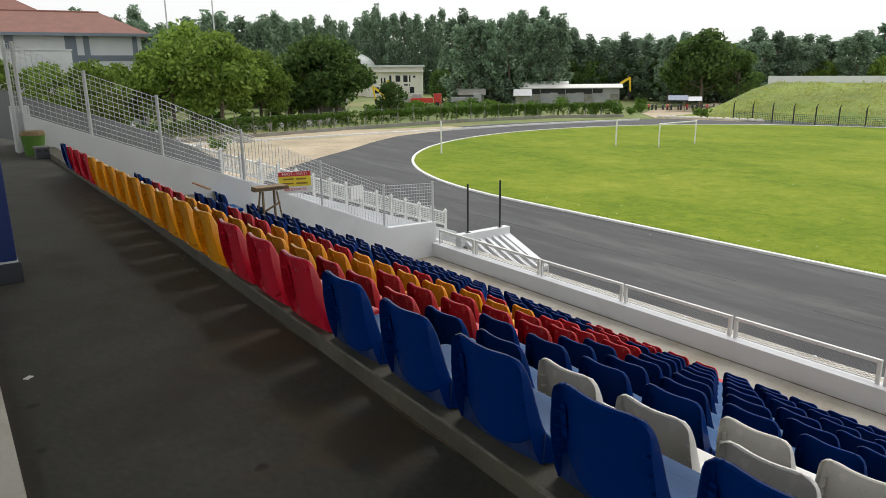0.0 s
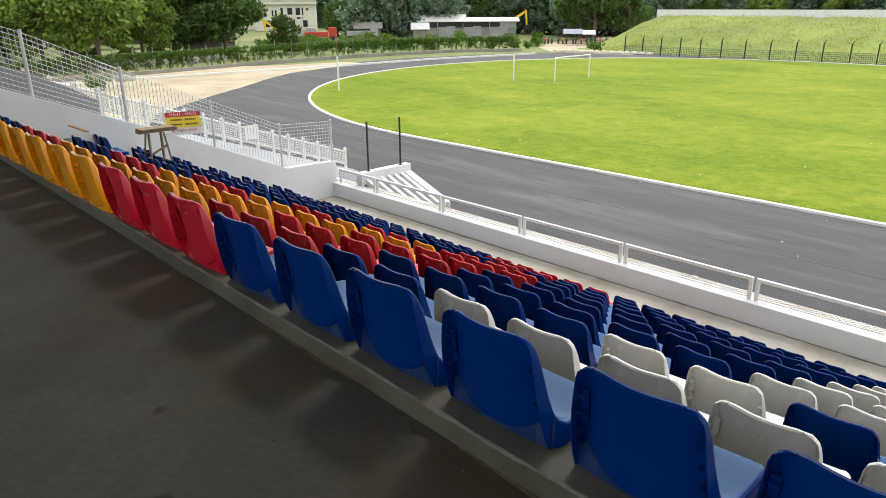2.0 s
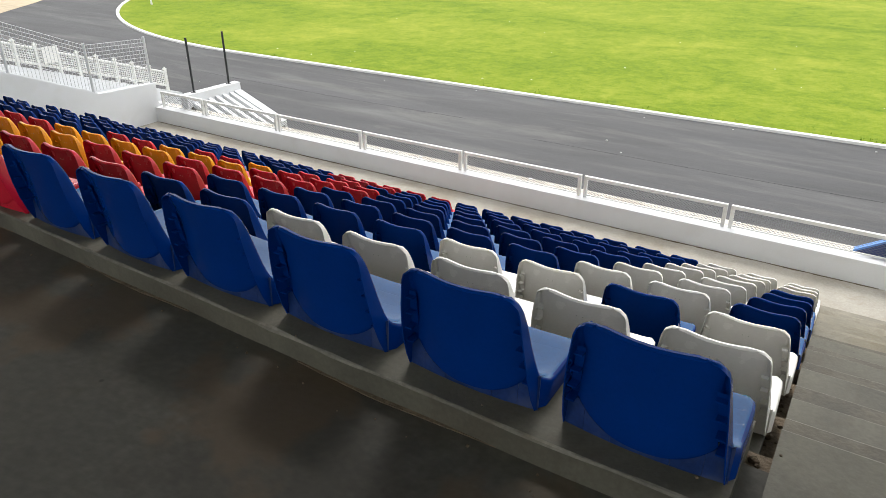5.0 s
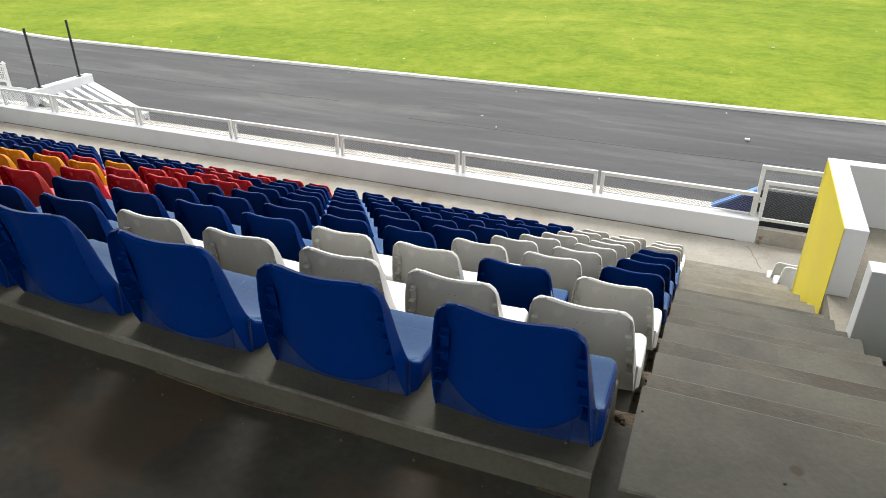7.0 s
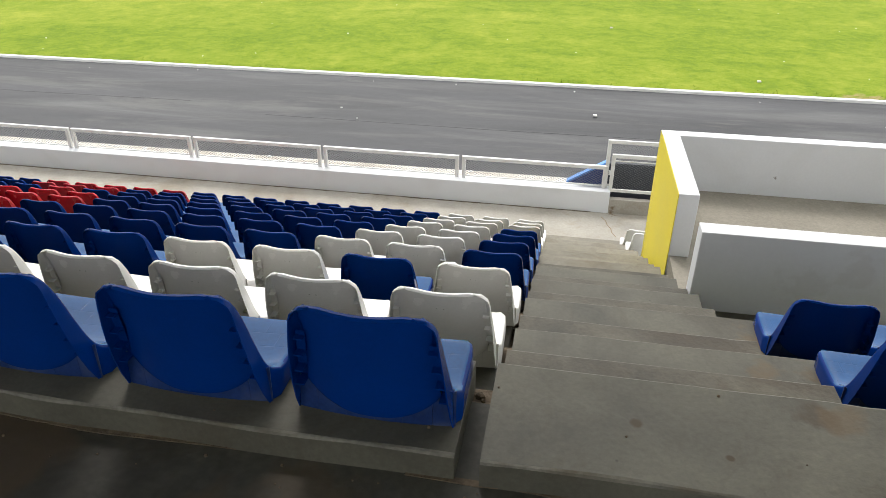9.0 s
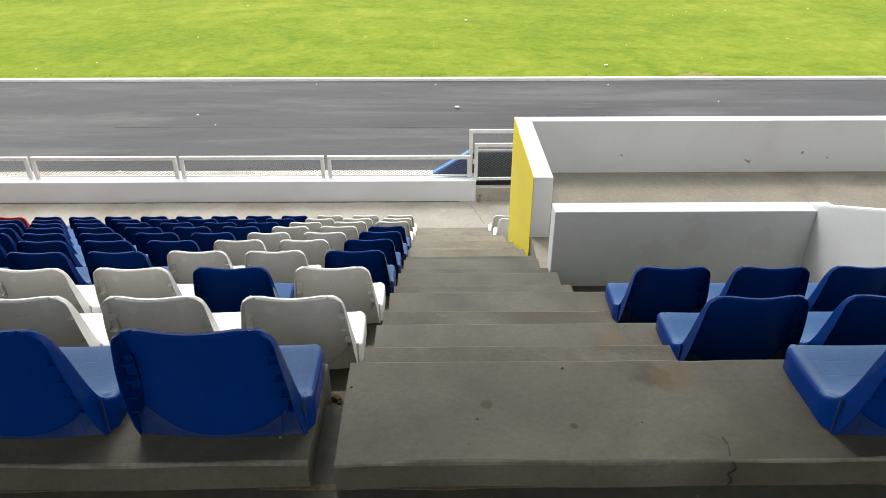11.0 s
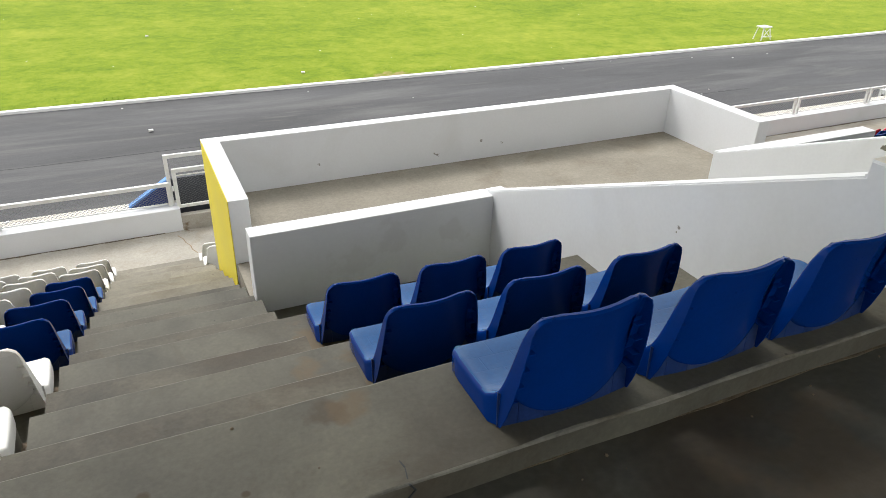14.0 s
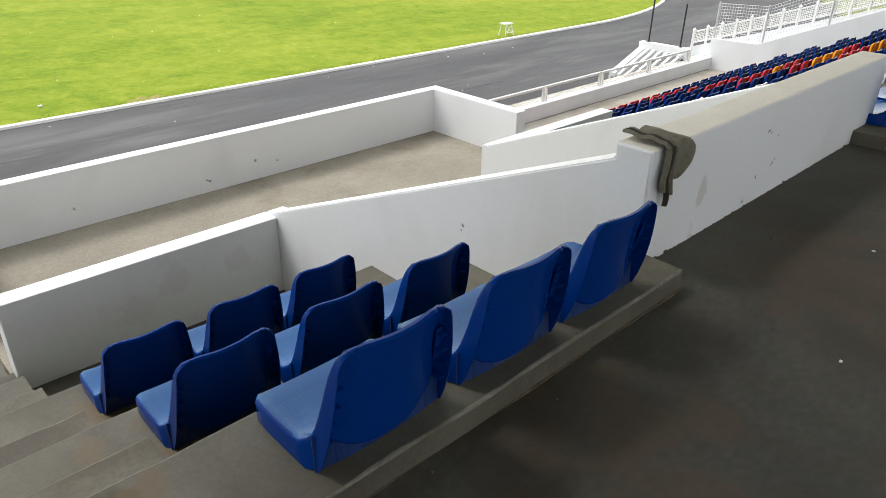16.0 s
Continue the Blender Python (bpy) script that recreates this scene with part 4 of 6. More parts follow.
def end_of_stand(side, x_lo, pole_x):
    """side: +1 at the west end, where inside is towards +x; -1 at the east end."""
    s = side
    name = "west" if s > 0 else "east"

    def span(a, b):
        return (min(a, b), max(a, b))
    # upper wall beside the top tiers, lower wall farther out, and the cross wall between
    x_up = x_lo + s * 1.5
    bm = bmesh.new()
    prism(bm, [(-0.04, -2.6), (-0.04, 0.70), (4.03, -0.93), (4.03, -2.6)], "x", *span(x_up, x_up - s * 0.2))
    bmesh.ops.bevel(bm, geom=bm.edges[:], offset=0.01, segments=2, affect="EDGES")
    tagged(link(f"end_wall_upper_{name}", bm, M_WHITE), "white wall with a sloping top at the end of the upper tiers", "wall", kind="structure")
    bm = bmesh.new()
    prism(bm, [(3.0, -4.2), (3.0, -0.55), (4.67, -1.19), (8.46, -2.84), (10.05, -2.88), (10.05, -4.2)], "x", *span(x_lo, x_lo - s * 0.2))
    bmesh.ops.bevel(bm, geom=bm.edges[:], offset=0.01, segments=2, affect="EDGES")
    tagged(link(f"end_wall_lower_{name}", bm, M_WHITE), "long white wall with a sloping top down to the walkway", "wall", kind="structure")
    a, b = span(x_up - s * 0.2, x_lo)
    tagged(link(f"end_wall_cross_{name}", boxes((a, b, 3.9, 4.025, -2.6, -1.0)), M_WHITE), "white cross wall between two end walls", "wall", kind="structure")
    a, b = span(x_up - s * 0.22, x_up - s * 0.45)
    tagged(link(f"end_pier_{name}", boxes((a, b, -0.2, 0.1, -0.3, 0.83), bevel=0.012), M_WHITE), "short white pier at the head of the end wall", "pier", kind="structure")
    # grey string wall of the outer stair
    bm = bmesh.new()
    prism(bm, [(-0.6, 0.3), (-0.6, 1.26), (0.11, 1.0), (2.9, 0.02), (4.05, -0.63), (4.05, -1.6), (2.9, -1.2)], "x", *span(x_lo - s * 0.45, x_lo - s * 0.65))
    bmesh.ops.bevel(bm, geom=bm.edges[:], offset=0.01, segments=2, affect="EDGES")
    tagged(link(f"outer_string_{name}", bm, M_CONCW), "grey cement string wall of the outer stair", "wall", kind="structure")
    # mesh fences along both walls
    def fence_on(x, ys, hs, ridge, label):
        f = thing("fence", (x, 5.0, -1.4), label, "fence")
        o = Vector((x, 5.0, -1.4))

        def at(y, h):
            return Vector((x, y, float(np.interp(y, *ridge)) + h)) - o
        for y, h in zip(ys, hs):
            if y == 4.05:
                continue
            part("post", bar(bmesh.new(), at(y, -0.05 if y > -0.05 else -0.7), at(y, h), 0.034, 8), M_WIRE, f)
        for a, b, h0, h1 in zip(ys, ys[1:], hs, hs[1:]):
            part("mesh_panel", wire_grid(bmesh.new(), (at(a, 0.03), at(b, 0.03)), (at(a, h0 - 0.05), at(b, h1 - 0.05)), 0.09, 0.0065), M_WIRE, f)
    fence_on(x_up - s * 0.1, (-0.16, -0.03, 1.05, 2.30, 3.95), (1.26, 1.25, 1.18, 1.2, 1.1), ((-0.04, 4.03), (0.70, -0.93)), "grey welded mesh fence on the upper end wall")
    fence_on(x_lo - s * 0.1, (4.05, 6.5, 8.36, 10.0), (1.22, 1.18, 1.18, 1.18), ((3.0, 4.67, 8.46, 10.05), (-0.55, -1.19, -2.84, -2.88)), "grey welded mesh fence on the lower end wall")
    # white balustrade of the outer stair
    b = thing("balustrade", (x_lo - s * 1.4, 7, -1.8), "white concrete balustrade with pointed posts along the outer stair", "balustrade")
    o3 = Vector((x_lo - s * 1.4, 7, -1.8))

    def st(y, h):
        return Vector((x_lo - s * 1.4, y, -0.78 - 0.345 * (y - 3.8) + h)) - o3
    n = 19
    for i in range(n):
        y = 2.4 + i * 0.5
        p = st(y, 0)
        bm = bmesh.new()
        box(bm, p.x - 0.035, p.x + 0.035, p.y - 0.04, p.y + 0.04, p.z - 0.15, p.z + 0.48, bevel=0.006)
        top = [bm.verts.new((p.x + dx, p.y + dy, p.z + 0.48)) for dx, dy in ((-0.045, -0.06), (0.045, -0.06), (0.045, 0.06), (-0.045, 0.06))]
        tip = bm.verts.new((p.x, p.y, p.z + 0.56))
        for k in range(4):
            bm.faces.new((top[k], top[(k + 1) % 4], tip))
        part("post", bm, M_RAIL, b)
        if i:
            q = st(y - 0.5, 0)
            for h, r in ((0.40, 0.03), (0.02, 0.035)):
                part("rail", bar(bmesh.new(), q + Vector((0, 0, h)), p + Vector((0, 0, h)), r, 6), M_RAIL, b)
            tagged(part("infill", wire_grid(bmesh.new(), (q + Vector((0, 0, 0.03)), p + Vector((0, 0, 0.03))), (q + Vector((0, 0, 0.38)), p + Vector((0, 0, 0.38))), 0.055, 0.012), M_RAIL, b), "close white lattice infill", kind="stuff")
    # solid outer flank below the balustrade
    bm = bmesh.new()
    prism(bm, [(0.2, GROUND), (0.2, 0.35), (11.8, -3.66), (11.8, GROUND)], "x", *span(x_lo - s * 1.3, x_lo - s * 1.5))
    tagged(link(f"outer_flank_{name}", bm, M_WHITE), "white flank wall of the outer stair", "wall", kind="structure")
    bm = bmesh.new()
    prism(bm, [(3.0, GROUND), (3.0, -1.05), (11.0, -3.75), (11.0, GROUND)], "x", *span(x_lo - s * 0.2, x_lo - s * 1.3))
    tagged(link(f"outer_flight_{name}", bm, M_WHITE), "pale outer stair flight", "stairs", kind="structure")
    # short wall with two black poles, and white sloping beams beside it
    a, b = span(pole_x - 0.12, pole_x + 0.12)
    tagged(link(f"step_wall_{name}", boxes((a, b, 10.2, 12.05, GROUND, -3.12), bevel=0.01), M_WHITE), "short white wall beside the ramp to the track", "wall", kind="structure")
    for y in (10.55, 11.75):
        pl = thing("pole", (pole_x, y, -3.12), "thin black steel pole standing on the white wall", "pole", "black poles")
        part("shaft", bar(bmesh.new(), (0, 0, -0.02), (0, 0, 1.40), 0.028, 8), M_BLACK, pl)
        part("base_plate", boxes((-0.06, 0.06, -0.06, 0.06, 0.0, 0.012)), M_BLACK, pl)
    fl = thing(f"track_ramp_{name}", (0, 0, 0), "white painted sloping ribs leading down to the track", "ramp", kind="structure")
    x0, x1 = pole_x + s * 0.12, pole_x + s * 1.8
    for i in range(7):
        y = 10.42 + 0.25 * i
        w = 0.055 if i < 6 else 0.12
        bm = prism(bmesh.new(), [(x0, -3.32), (x1, -3.95), (x1, GROUND), (x0, GROUND)], "y", y - w, y + w)
        part("rib", bm, M_WHITE, fl)
    part("bed", prism(bmesh.new(), [(x0, -3.46), (x1, -4.08), (x1, GROUND), (x0, GROUND)], "y", 10.3, 11.95), M_STEP, fl)


end_of_stand(1, LEFT_LO, -15.25)
end_of_stand(-1, 24.1, 23.0)


# ---- sign, papers, trestle, bin ----
def lettering(words, size, material, parent, at, rot, name="lettering"):
    cu = bpy.data.curves.new(name, "FONT")
    cu.body, cu.size, cu.align_x, cu.align_y, cu.extrude = words, size, "CENTER", "CENTER", 0.001
    tmp = bpy.data.objects.new("tmp", cu)
    me = bpy.data.meshes.new_from_object(tmp)
    bpy.data.objects.remove(tmp)
    me.materials.clear()
    me.materials.append(material)
    ob = new(name, me)
    ob.parent = parent
    ob.matrix_basis = pose(*at, *rot)
    return ob


M_SIGNR = mat("sign_red", (0.62, 0.05, 0.06), 0.6, 0.04, 4, 50, 0)
M_SIGNY = mat("sign_yellow", (0.85, 0.66, 0.05), 0.6, 0.04, 4, 50, 0)
M_SIGNW = mat("sign_white", (0.80, 0.79, 0.76), 0.6, 0.03, 4, 50, 0)
M_SIGNB = mat("sign_brown", (0.30, 0.16, 0.03), 0.6, 0.04, 4, 50, 0)
M_TIN2 = mat("grey_crate_plastic", (0.2, 0.2, 0.2), 0.5, 0.1, 4, 50, 0.05)
M_PAPER = mat("brown_paper", (0.26, 0.24, 0.185), 0.8, 0.2, 6, 50, 0.2)
# darker paper tone, painting the shaded gaps between the sack's folds
M_PAPERD = mat("fold_shade_paper", (0.07, 0.06, 0.045), 0.7, 0.3, 9, 50, 0.2)
M_GREEN = mat("green_bin_plastic", (0.10, 0.22, 0.03), 0.45, 0.12, 4, 60, 0.05)
sign = thing("warning_sign", (-15.80, 5.6, -1.24), "red, yellow and white warning banner tied to the fence", "sign")
sign.rotation_euler, sign.scale = (0, 0, radians(-17)), (1, 0.93, 0.8)
part("board", boxes((-0.006, 0.0, -0.42, 0.42, -0.33, 0.33)), M_SIGNW, sign)
part("header", boxes((0.0, 0.004, -0.42, 0.42, 0.19, 0.33)), M_SIGNR, sign, "red header strip")
part("middle_band", boxes((0.0, 0.004, -0.42, 0.42, -0.12, 0.19)), M_SIGNY, sign, "yellow middle band")
lettering("HATI - HATI", 0.12, M_SIGNW, sign, (0.006, 0, 0.26), (90, 0, 90))
lettering("BERBAHAYA", 0.11, M_SIGNR, sign, (0.003, 0, -0.215), (90, 0, 90))
for z, w in ((0.105, 0.30), (-0.03, 0.33)):
    for k in range(2):
        part("text_bar", boxes((0.004, 0.006, -w + k * (w * 1.1), -w + k * (w * 1.1) + w * 0.9, z - 0.024, z + 0.024)), M_SIGNB, sign)
paper = thing("notice", (-17.42, 8.2, -1.98), "white paper notice tied to the balustrade", "notice")
part("paper", boxes((0, 0.006, -0.2, 0.2, -0.2, 0.2)), M_SIGNW, paper)
tr = thing("trestle", (-11.95, 3.45, tier_z(4)), "rough timber trestle standing on the terrace", "trestle")
part("top_beam", boxes((-0.09, 0.09, -0.36, 0.30, 0.72, 0.77), bevel=0.006), M_WOOD, tr)
for y0, y1 in ((-0.20, -0.26), (0.06, 0.12)):
    for x in (-0.2, 0.2):
        bm = bmesh.new()
        bar(bm, (x * 0.3, y0, 0.71), (x, y1, 0.0), 0.022, 4)
        part("leg", bm, M_WOOD, tr)
part("brace", bar(bmesh.new(), (0.12, -0.23, 0.35), (0.12, 0.09, 0.5), 0.02, 4), M_WOOD, tr)
part("plank", boxes((-0.14, 0.13, -0.34, 0.26, 0.77, 0.795), bevel=0.003), M_WOOD, tr)
ob = link("board_on_seats", boxes((-8.35, -7.75, 1.02, 1.05, 0.10, 0.114)), M_WOOD)
tagged(ob, "loose timber batten lying across the seats", "batten")
bn = thing("waste_bin", (-14.1, 0.02, 0.0), "green plastic waste bin with a pale brown lid", "bin")
bm = bmesh.new()
bmesh.ops.create_cone(bm, cap_ends=True, segments=20, radius1=0.19, radius2=0.24, depth=0.44, matrix=pose(0, 0, 0.22))
part("drum", bm, M_GREEN, bn)
bm = bmesh.new()
bmesh.ops.create_cone(bm, cap_ends=True, segments=20, radius1=0.255, radius2=0.22, depth=0.09, matrix=pose(0, 0, 0.485))
part("lid", bm, M_WOOD, bn, "pale brown lid")
bn.scale = (0.8, 0.8, 0.8)
cr = thing("crate", (-13.5, 0.06, 0.0), "small grey plastic crate with two hand holes beside the bin", "crate")
bm = boxes((-0.17, 0.17, -0.15, 0.15, 0.0, 0.26), bevel=0.015)
part("box", bm, M_PLINTH, cr)
part("rim", boxes((-0.19, 0.19, -0.17, 0.17, 0.26, 0.30), bevel=0.01), M_TIN2, cr)
for y in (-0.07, 0.07):
    part("hand_hole", boxes((0.17, 0.174, y - 0.04, y + 0.04, 0.17, 0.21)), M_BLACK, cr)

cr.scale = (0.68, 0.68, 0.68)
# paper sack draped over the parapet's corner
sack = thing("paper_sack", (3.13, 0.2, 0.515), "crumpled brown cement sack draped over the parapet corner", "sack")


def crumpled(nu, nv, f, amp, seed):
    bm = bmesh.new()
    vs = [[None] * (nv + 1) for _ in range(nu + 1)]
    for i in range(nu + 1):
        for j in range(nv + 1):
            p = Vector(f(i / nu, j / nv))
            p += Vector((noise.noise(p * 21 + Vector((seed, 0, 0))), noise.noise(p * 21 + Vector((0, seed, 0))), noise.noise(p * 21 + Vector((0, 0, seed))))) * amp
            vs[i][j] = bm.verts.new(p)
    for i in range(nu):
        for j in range(nv):
            bm.faces.new((vs[i][j], vs[i + 1][j], vs[i + 1][j + 1], vs[i][j + 1]))
    bmesh.ops.solidify(bm, geom=bm.faces[:], thickness=0.004)
    return bm


def flap(u, v):
    """The smooth sheet over the top and down the promenade side; its free corner is rounded."""
    d = v * 0.365
    wide = 0.180 - 0.10 * max(0.0, (v - 0.75) / 0.25) ** 2 - 0.02 * (1 - v)
    x = -0.03 + wide * u
    ripple = 0.006 * math.sin(u * 9 + v * 3)
    if d < 0.20:
        return (x, 0.185 - d, 0.016 + 0.010 * math.sin(u * 5 + 1) * (1 - abs(2 * u - 1)) + ripple * 0.5)
    bend = min(1.0, (d - 0.20) / 0.03)
    return (x, -0.015 - 0.012 * bend - 0.012 * u * bend + ripple, 0.016 - 0.010 * bend - (d - 0.20) * (0.92 - 0.12 * u))


part("flap", crumpled(16, 26, flap, 0.0045, 3), M_PAPER, sack, smooth=True)


def strand(x0, lean_x, length, wave):
    """A folded edge: over the wall's top and down, narrow and creased."""
    def f(u, v):
        d = v * (0.20 + length)
        w = 0.034 * (u - 0.5)
        if d < 0.20:
            return (x0 + w * 0.6, 0.18 - d, 0.024 + 0.014 * math.sin(u * 3.1) + 0.004 * math.sin(d * 60))
        e = d - 0.20
        return (x0 + w + lean_x * e + wave * math.sin(e * 34), -0.024 - 0.016 * math.sin(u * 3.1), 0.018 - e)
    return f


# the middle strand is dark to draw the shade between the folds
for j, (x0, lean_x, length, wave) in enumerate(((-0.048, 0.03, 0.19, 0.007), (-0.028, 0.06, 0.26, 0.009), (-0.006, 0.10, 0.215, 0.006))):
    part("folded_edge", crumpled(5, 34, strand(x0, lean_x, length, wave), 0.004, 8 + 5 * j), M_PAPERD if j == 1 else M_PAPER, sack)

# ---- goal, posts, litter on the field ----
goal = thing("goal", (-38.6, 52.85, GROUND + 0.03), "white football goal frame without a net", "goal")
W2 = 2.65
for s in (-1, 1):
    part("post", bar(bmesh.new(), (0, s * W2, 0), (0, s * W2, 2.1), 0.06, 10), M_KERB, goal)
part("crossbar", bar(bmesh.new(), (0, -W2 - 0.06, 2.1), (0, W2 + 0.06, 2.1), 0.06, 10), M_KERB, goal)
for x, y, h in ((-47.6, 33.0, 2.75), (-42.2, 48.75, 2.3)):
    p = thing("field_post", (x, y, GROUND + 0.03), "white painted post standing in the grass", "post", "field posts")
    part("shaft", bar(bmesh.new(), (0, 0, 0), (0, 0, h), 0.07, 10), M_KERB, p)
    if h > 2.5:
        part("rod", bar(bmesh.new(), (0, 0, h), (0, 0, h + 2.0), 0.02, 6), M_WOOD, p, "thin rusty rod")
stool = thing("stand_frame", (29.6, 24.05, GROUND + 0.03), "small white steel stand on the grass verge", "stand")
for sx in (-0.25, 0.25):
    for sy in (-0.2, 0.2):
        part("leg", bar(bmesh.new(), (sx * 1.25, sy * 1.25, 0), (sx * 0.8, sy * 0.8, 0.6), 0.025, 6), M_RAIL, stool)
part("top", boxes((-0.28, 0.28, -0.24, 0.24, 0.58, 0.64), bevel=0.01), M_RAIL, stool)
for s in (-1, 1):
    part("brace", bar(bmesh.new(), (-0.3 * s, -0.24, 0.08), (0.22 * s, -0.18, 0.56), 0.018, 6), M_RAIL, stool)
part("lower_rail", boxes((-0.34, 0.34, -0.27, -0.24, 0.16, 0.2)), M_RAIL, stool)
bm = bmesh.new()
for i in range(60):
    x, y = random.uniform(-30, 30), random.uniform(13, 40)
    z = GROUND + (0.04 if y > 23.3 else 0.01)
    r = random.uniform(0.01, 0.03)
    box(bm, x - r, x + r, y - r * 0.6, y + r * 0.6, z, z + 0.015)
for x, y, z in ((1.95, 33.7, 0.05), (1.1, 20.0, 0.02), (6.9, 25.0, 0.05)):
    box(bm, x - 0.07, x + 0.06, y - 0.05, y + 0.05, GROUND + z, GROUND + z + 0.05, bevel=0.01)
tagged(link("litter", bm, M_SIGNW), "small scraps of white litter on the grass and track", "litter", kind="stuff")

for x, y, r in ((-3.53, -1.17, 0.018), (2.99, -0.62, 0.007), (3.97, -0.42, 0.007)):
    bm = boxes((-r, r, -r * 0.7, r * 0.7, 0.0, 0.004))
    sc = link("paper_scrap", bm, M_SIGNW)
    sc.matrix_basis = pose(x, y, 0.001, 0, 0, random.uniform(0, 180))
    tagged(sc, "tiny white paper scrap on the promenade floor", "scrap", "paper scraps")

bm = bmesh.new()
pts = [(0.98, 9.72), (1.05, 9.58), (1.07, 9.44), (1.13, 9.3), (1.14, 9.16), (1.20, 9.02)]
for a, b in zip(pts, pts[1:]):
    prism(bm, [(a[0] - 0.006, a[1]), (b[0] - 0.006, b[1]), (b[0] + 0.006, b[1]), (a[0] + 0.006, a[1])], "z", WALK_Z - 0.01, WALK_Z + 0.003)
tagged(link("walkway_crack", bm, M_WOOD), "thin brown crack in the walkway cement", "crack", kind="structure")
bm = bmesh.new()
for a, b in ((-16.0, 1.05), (MIRROR - 1.05, 24.0)):
    n = int((b - a) / 0.3)
    for i in range(n):
        x, w = a + i * 0.3, random.uniform(0.008, 0.035)
        prism(bm, [(x, 9.9 - w), (x + 0.3, 9.9 - random.uniform(0.008, 0.035)), (x + 0.3, 9.91), (x, 9.91)], "z", WALK_Z - 0.01, WALK_Z + 0.006)
tagged(link("dirt_line", bm, M_GUTTER), "ragged line of dirt along the foot of the low wall", "dirt", kind="stuff")
bm = bmesh.new()
for i in range(70):
    x, w = 3.05 + i * 0.04, random.uniform(0.001, 0.006) * (3.5 if random.random() < 0.12 else 1.0)
    prism(bm, [(x, 0.0), (x, w), (x + 0.02, w * random.uniform(0.5, 1.4)), (x + 0.04, 0.0)], "y", 0.196, 0.21)
tagged(link("bare_foot", bm, M_FLOOR), "ragged unpainted strip along the foot of the parapet", "strip", kind="stuff")

bm = bmesh.new()
pts = [(1.085, 0.083), (1.10, 0.06), (1.082, 0.04), (1.096, 0.02), (1.09, 0.0)]
for a, b in zip(pts, pts[1:]):
    prism(bm, [(a[0] - 0.003, a[1]), (b[0] - 0.003, b[1]), (b[0] + 0.003, b[1]), (a[0] + 0.003, a[1])], "y", -0.0065, 0.002)
for a, b in (((1.085, 0.012), (1.093, 0.05)), ((1.093, 0.05), (1.088, 0.075))):
    prism(bm, [(a[0] - 0.002, a[1]), (b[0] - 0.001, b[1]), (b[0] + 0.001, b[1]), (a[0] + 0.002, a[1])], "z", TOP - 0.01, TOP + 0.002)
tagged(link("landing_crack", bm, M_BLACK), "thin dark crack in the landing's edge", "crack", kind="structure")

bm = bmesh.new()
for i in range(130):
    k = random.random()
    x = random.uniform(-6, 4.5)
    y, z = (random.uniform(-0.12, -0.02), 0.0) if k < 0.5 else (random.uniform(0.02, 0.38), TOP)
    if k >= 0.5 and x > 3.0:
        continue
    r = random.uniform(0.002, 0.006)
    bmesh.ops.create_icosphere(bm, subdivisions=1, radius=r, matrix=pose(x, y + (0.1 if x < -3 else 0), z + r * 0.3, random.uniform(0, 90), 0, random.uniform(0, 90)))
for k in range(150):
    x = -9.0 + k * 0.092
    if 3.0 < x:
        break
    y = float(np.interp(x, (-16.1, -7.5, -3.0, -1.0, 3.0), (0.17, 0.14, 0.05, 0.0, 0.0)))
    d = 0.45 * max(0.0, 0.05 * noise.noise(Vector((x * 1.6, 3.0, 0.0))) + 0.02 * noise.noise(Vector((x * 7.0, 1.0, 0.0))) + 0.008)
    e = 0.45 * max(0.0, 0.05 * noise.noise(Vector(((x + 0.092) * 1.6, 3.0, 0.0))) + 0.02 * noise.noise(Vector(((x + 0.092) * 7.0, 1.0, 0.0))) + 0.008)
    if d + e > 0.004:
        prism(bm, [(x, y - d - 0.001), (x + 0.092, y - e - 0.001), (x + 0.092, y + 0.01), (x, y + 0.01)], "z", -0.002, 0.003)
tagged(link("grit", bm, M_GUTTER), "dark crumbs of grit along the edge of the top tier", "grit", kind="stuff")


# ---- trees ----
def leaf_mat(name, dark, light):
    m = bpy.data.materials.new(name)
    m.use_nodes = True
    n, l = m.node_tree.nodes, m.node_tree.links
    b = n["Principled BSDF"]
    b.inputs["Roughness"].default_value = 0.6
    b.inputs["Specular IOR Level"].default_value = 0.25
    g = n.new("ShaderNodeNewGeometry")
    o = n.new("ShaderNodeObjectInfo")
    r = n.new("ShaderNodeValToRGB")
    r.color_ramp.elements[0].color, r.color_ramp.elements[1].color = (*dark, 1), (*light, 1)
    l.new(g.outputs["Random Per Island"], r.inputs["Fac"])
    mr = n.new("ShaderNodeMapRange")
    mr.inputs[3].default_value, mr.inputs[4].default_value = 0.75, 1.25
    l.new(o.outputs["Random"], mr.inputs[0])
    h = n.new("ShaderNodeHueSaturation")
    l.new(mr.outputs[0], h.inputs["Value"])
    l.new(r.outputs["Color"], h.inputs["Color"])
    l.new(h.outputs["Color"], b.inputs["Base Color"])
    tr, mx = n.new("ShaderNodeBsdfTranslucent"), n.new("ShaderNodeMixShader")
    l.new(h.outputs["Color"], tr.inputs["Color"])
    mx.inputs[0].default_value = 0.42
    l.new(b.outputs[0], mx.inputs[1])
    l.new(tr.outputs[0], mx.inputs[2])
    l.new(mx.outputs[0], n["Material Output"].inputs["Surface"])
    return m


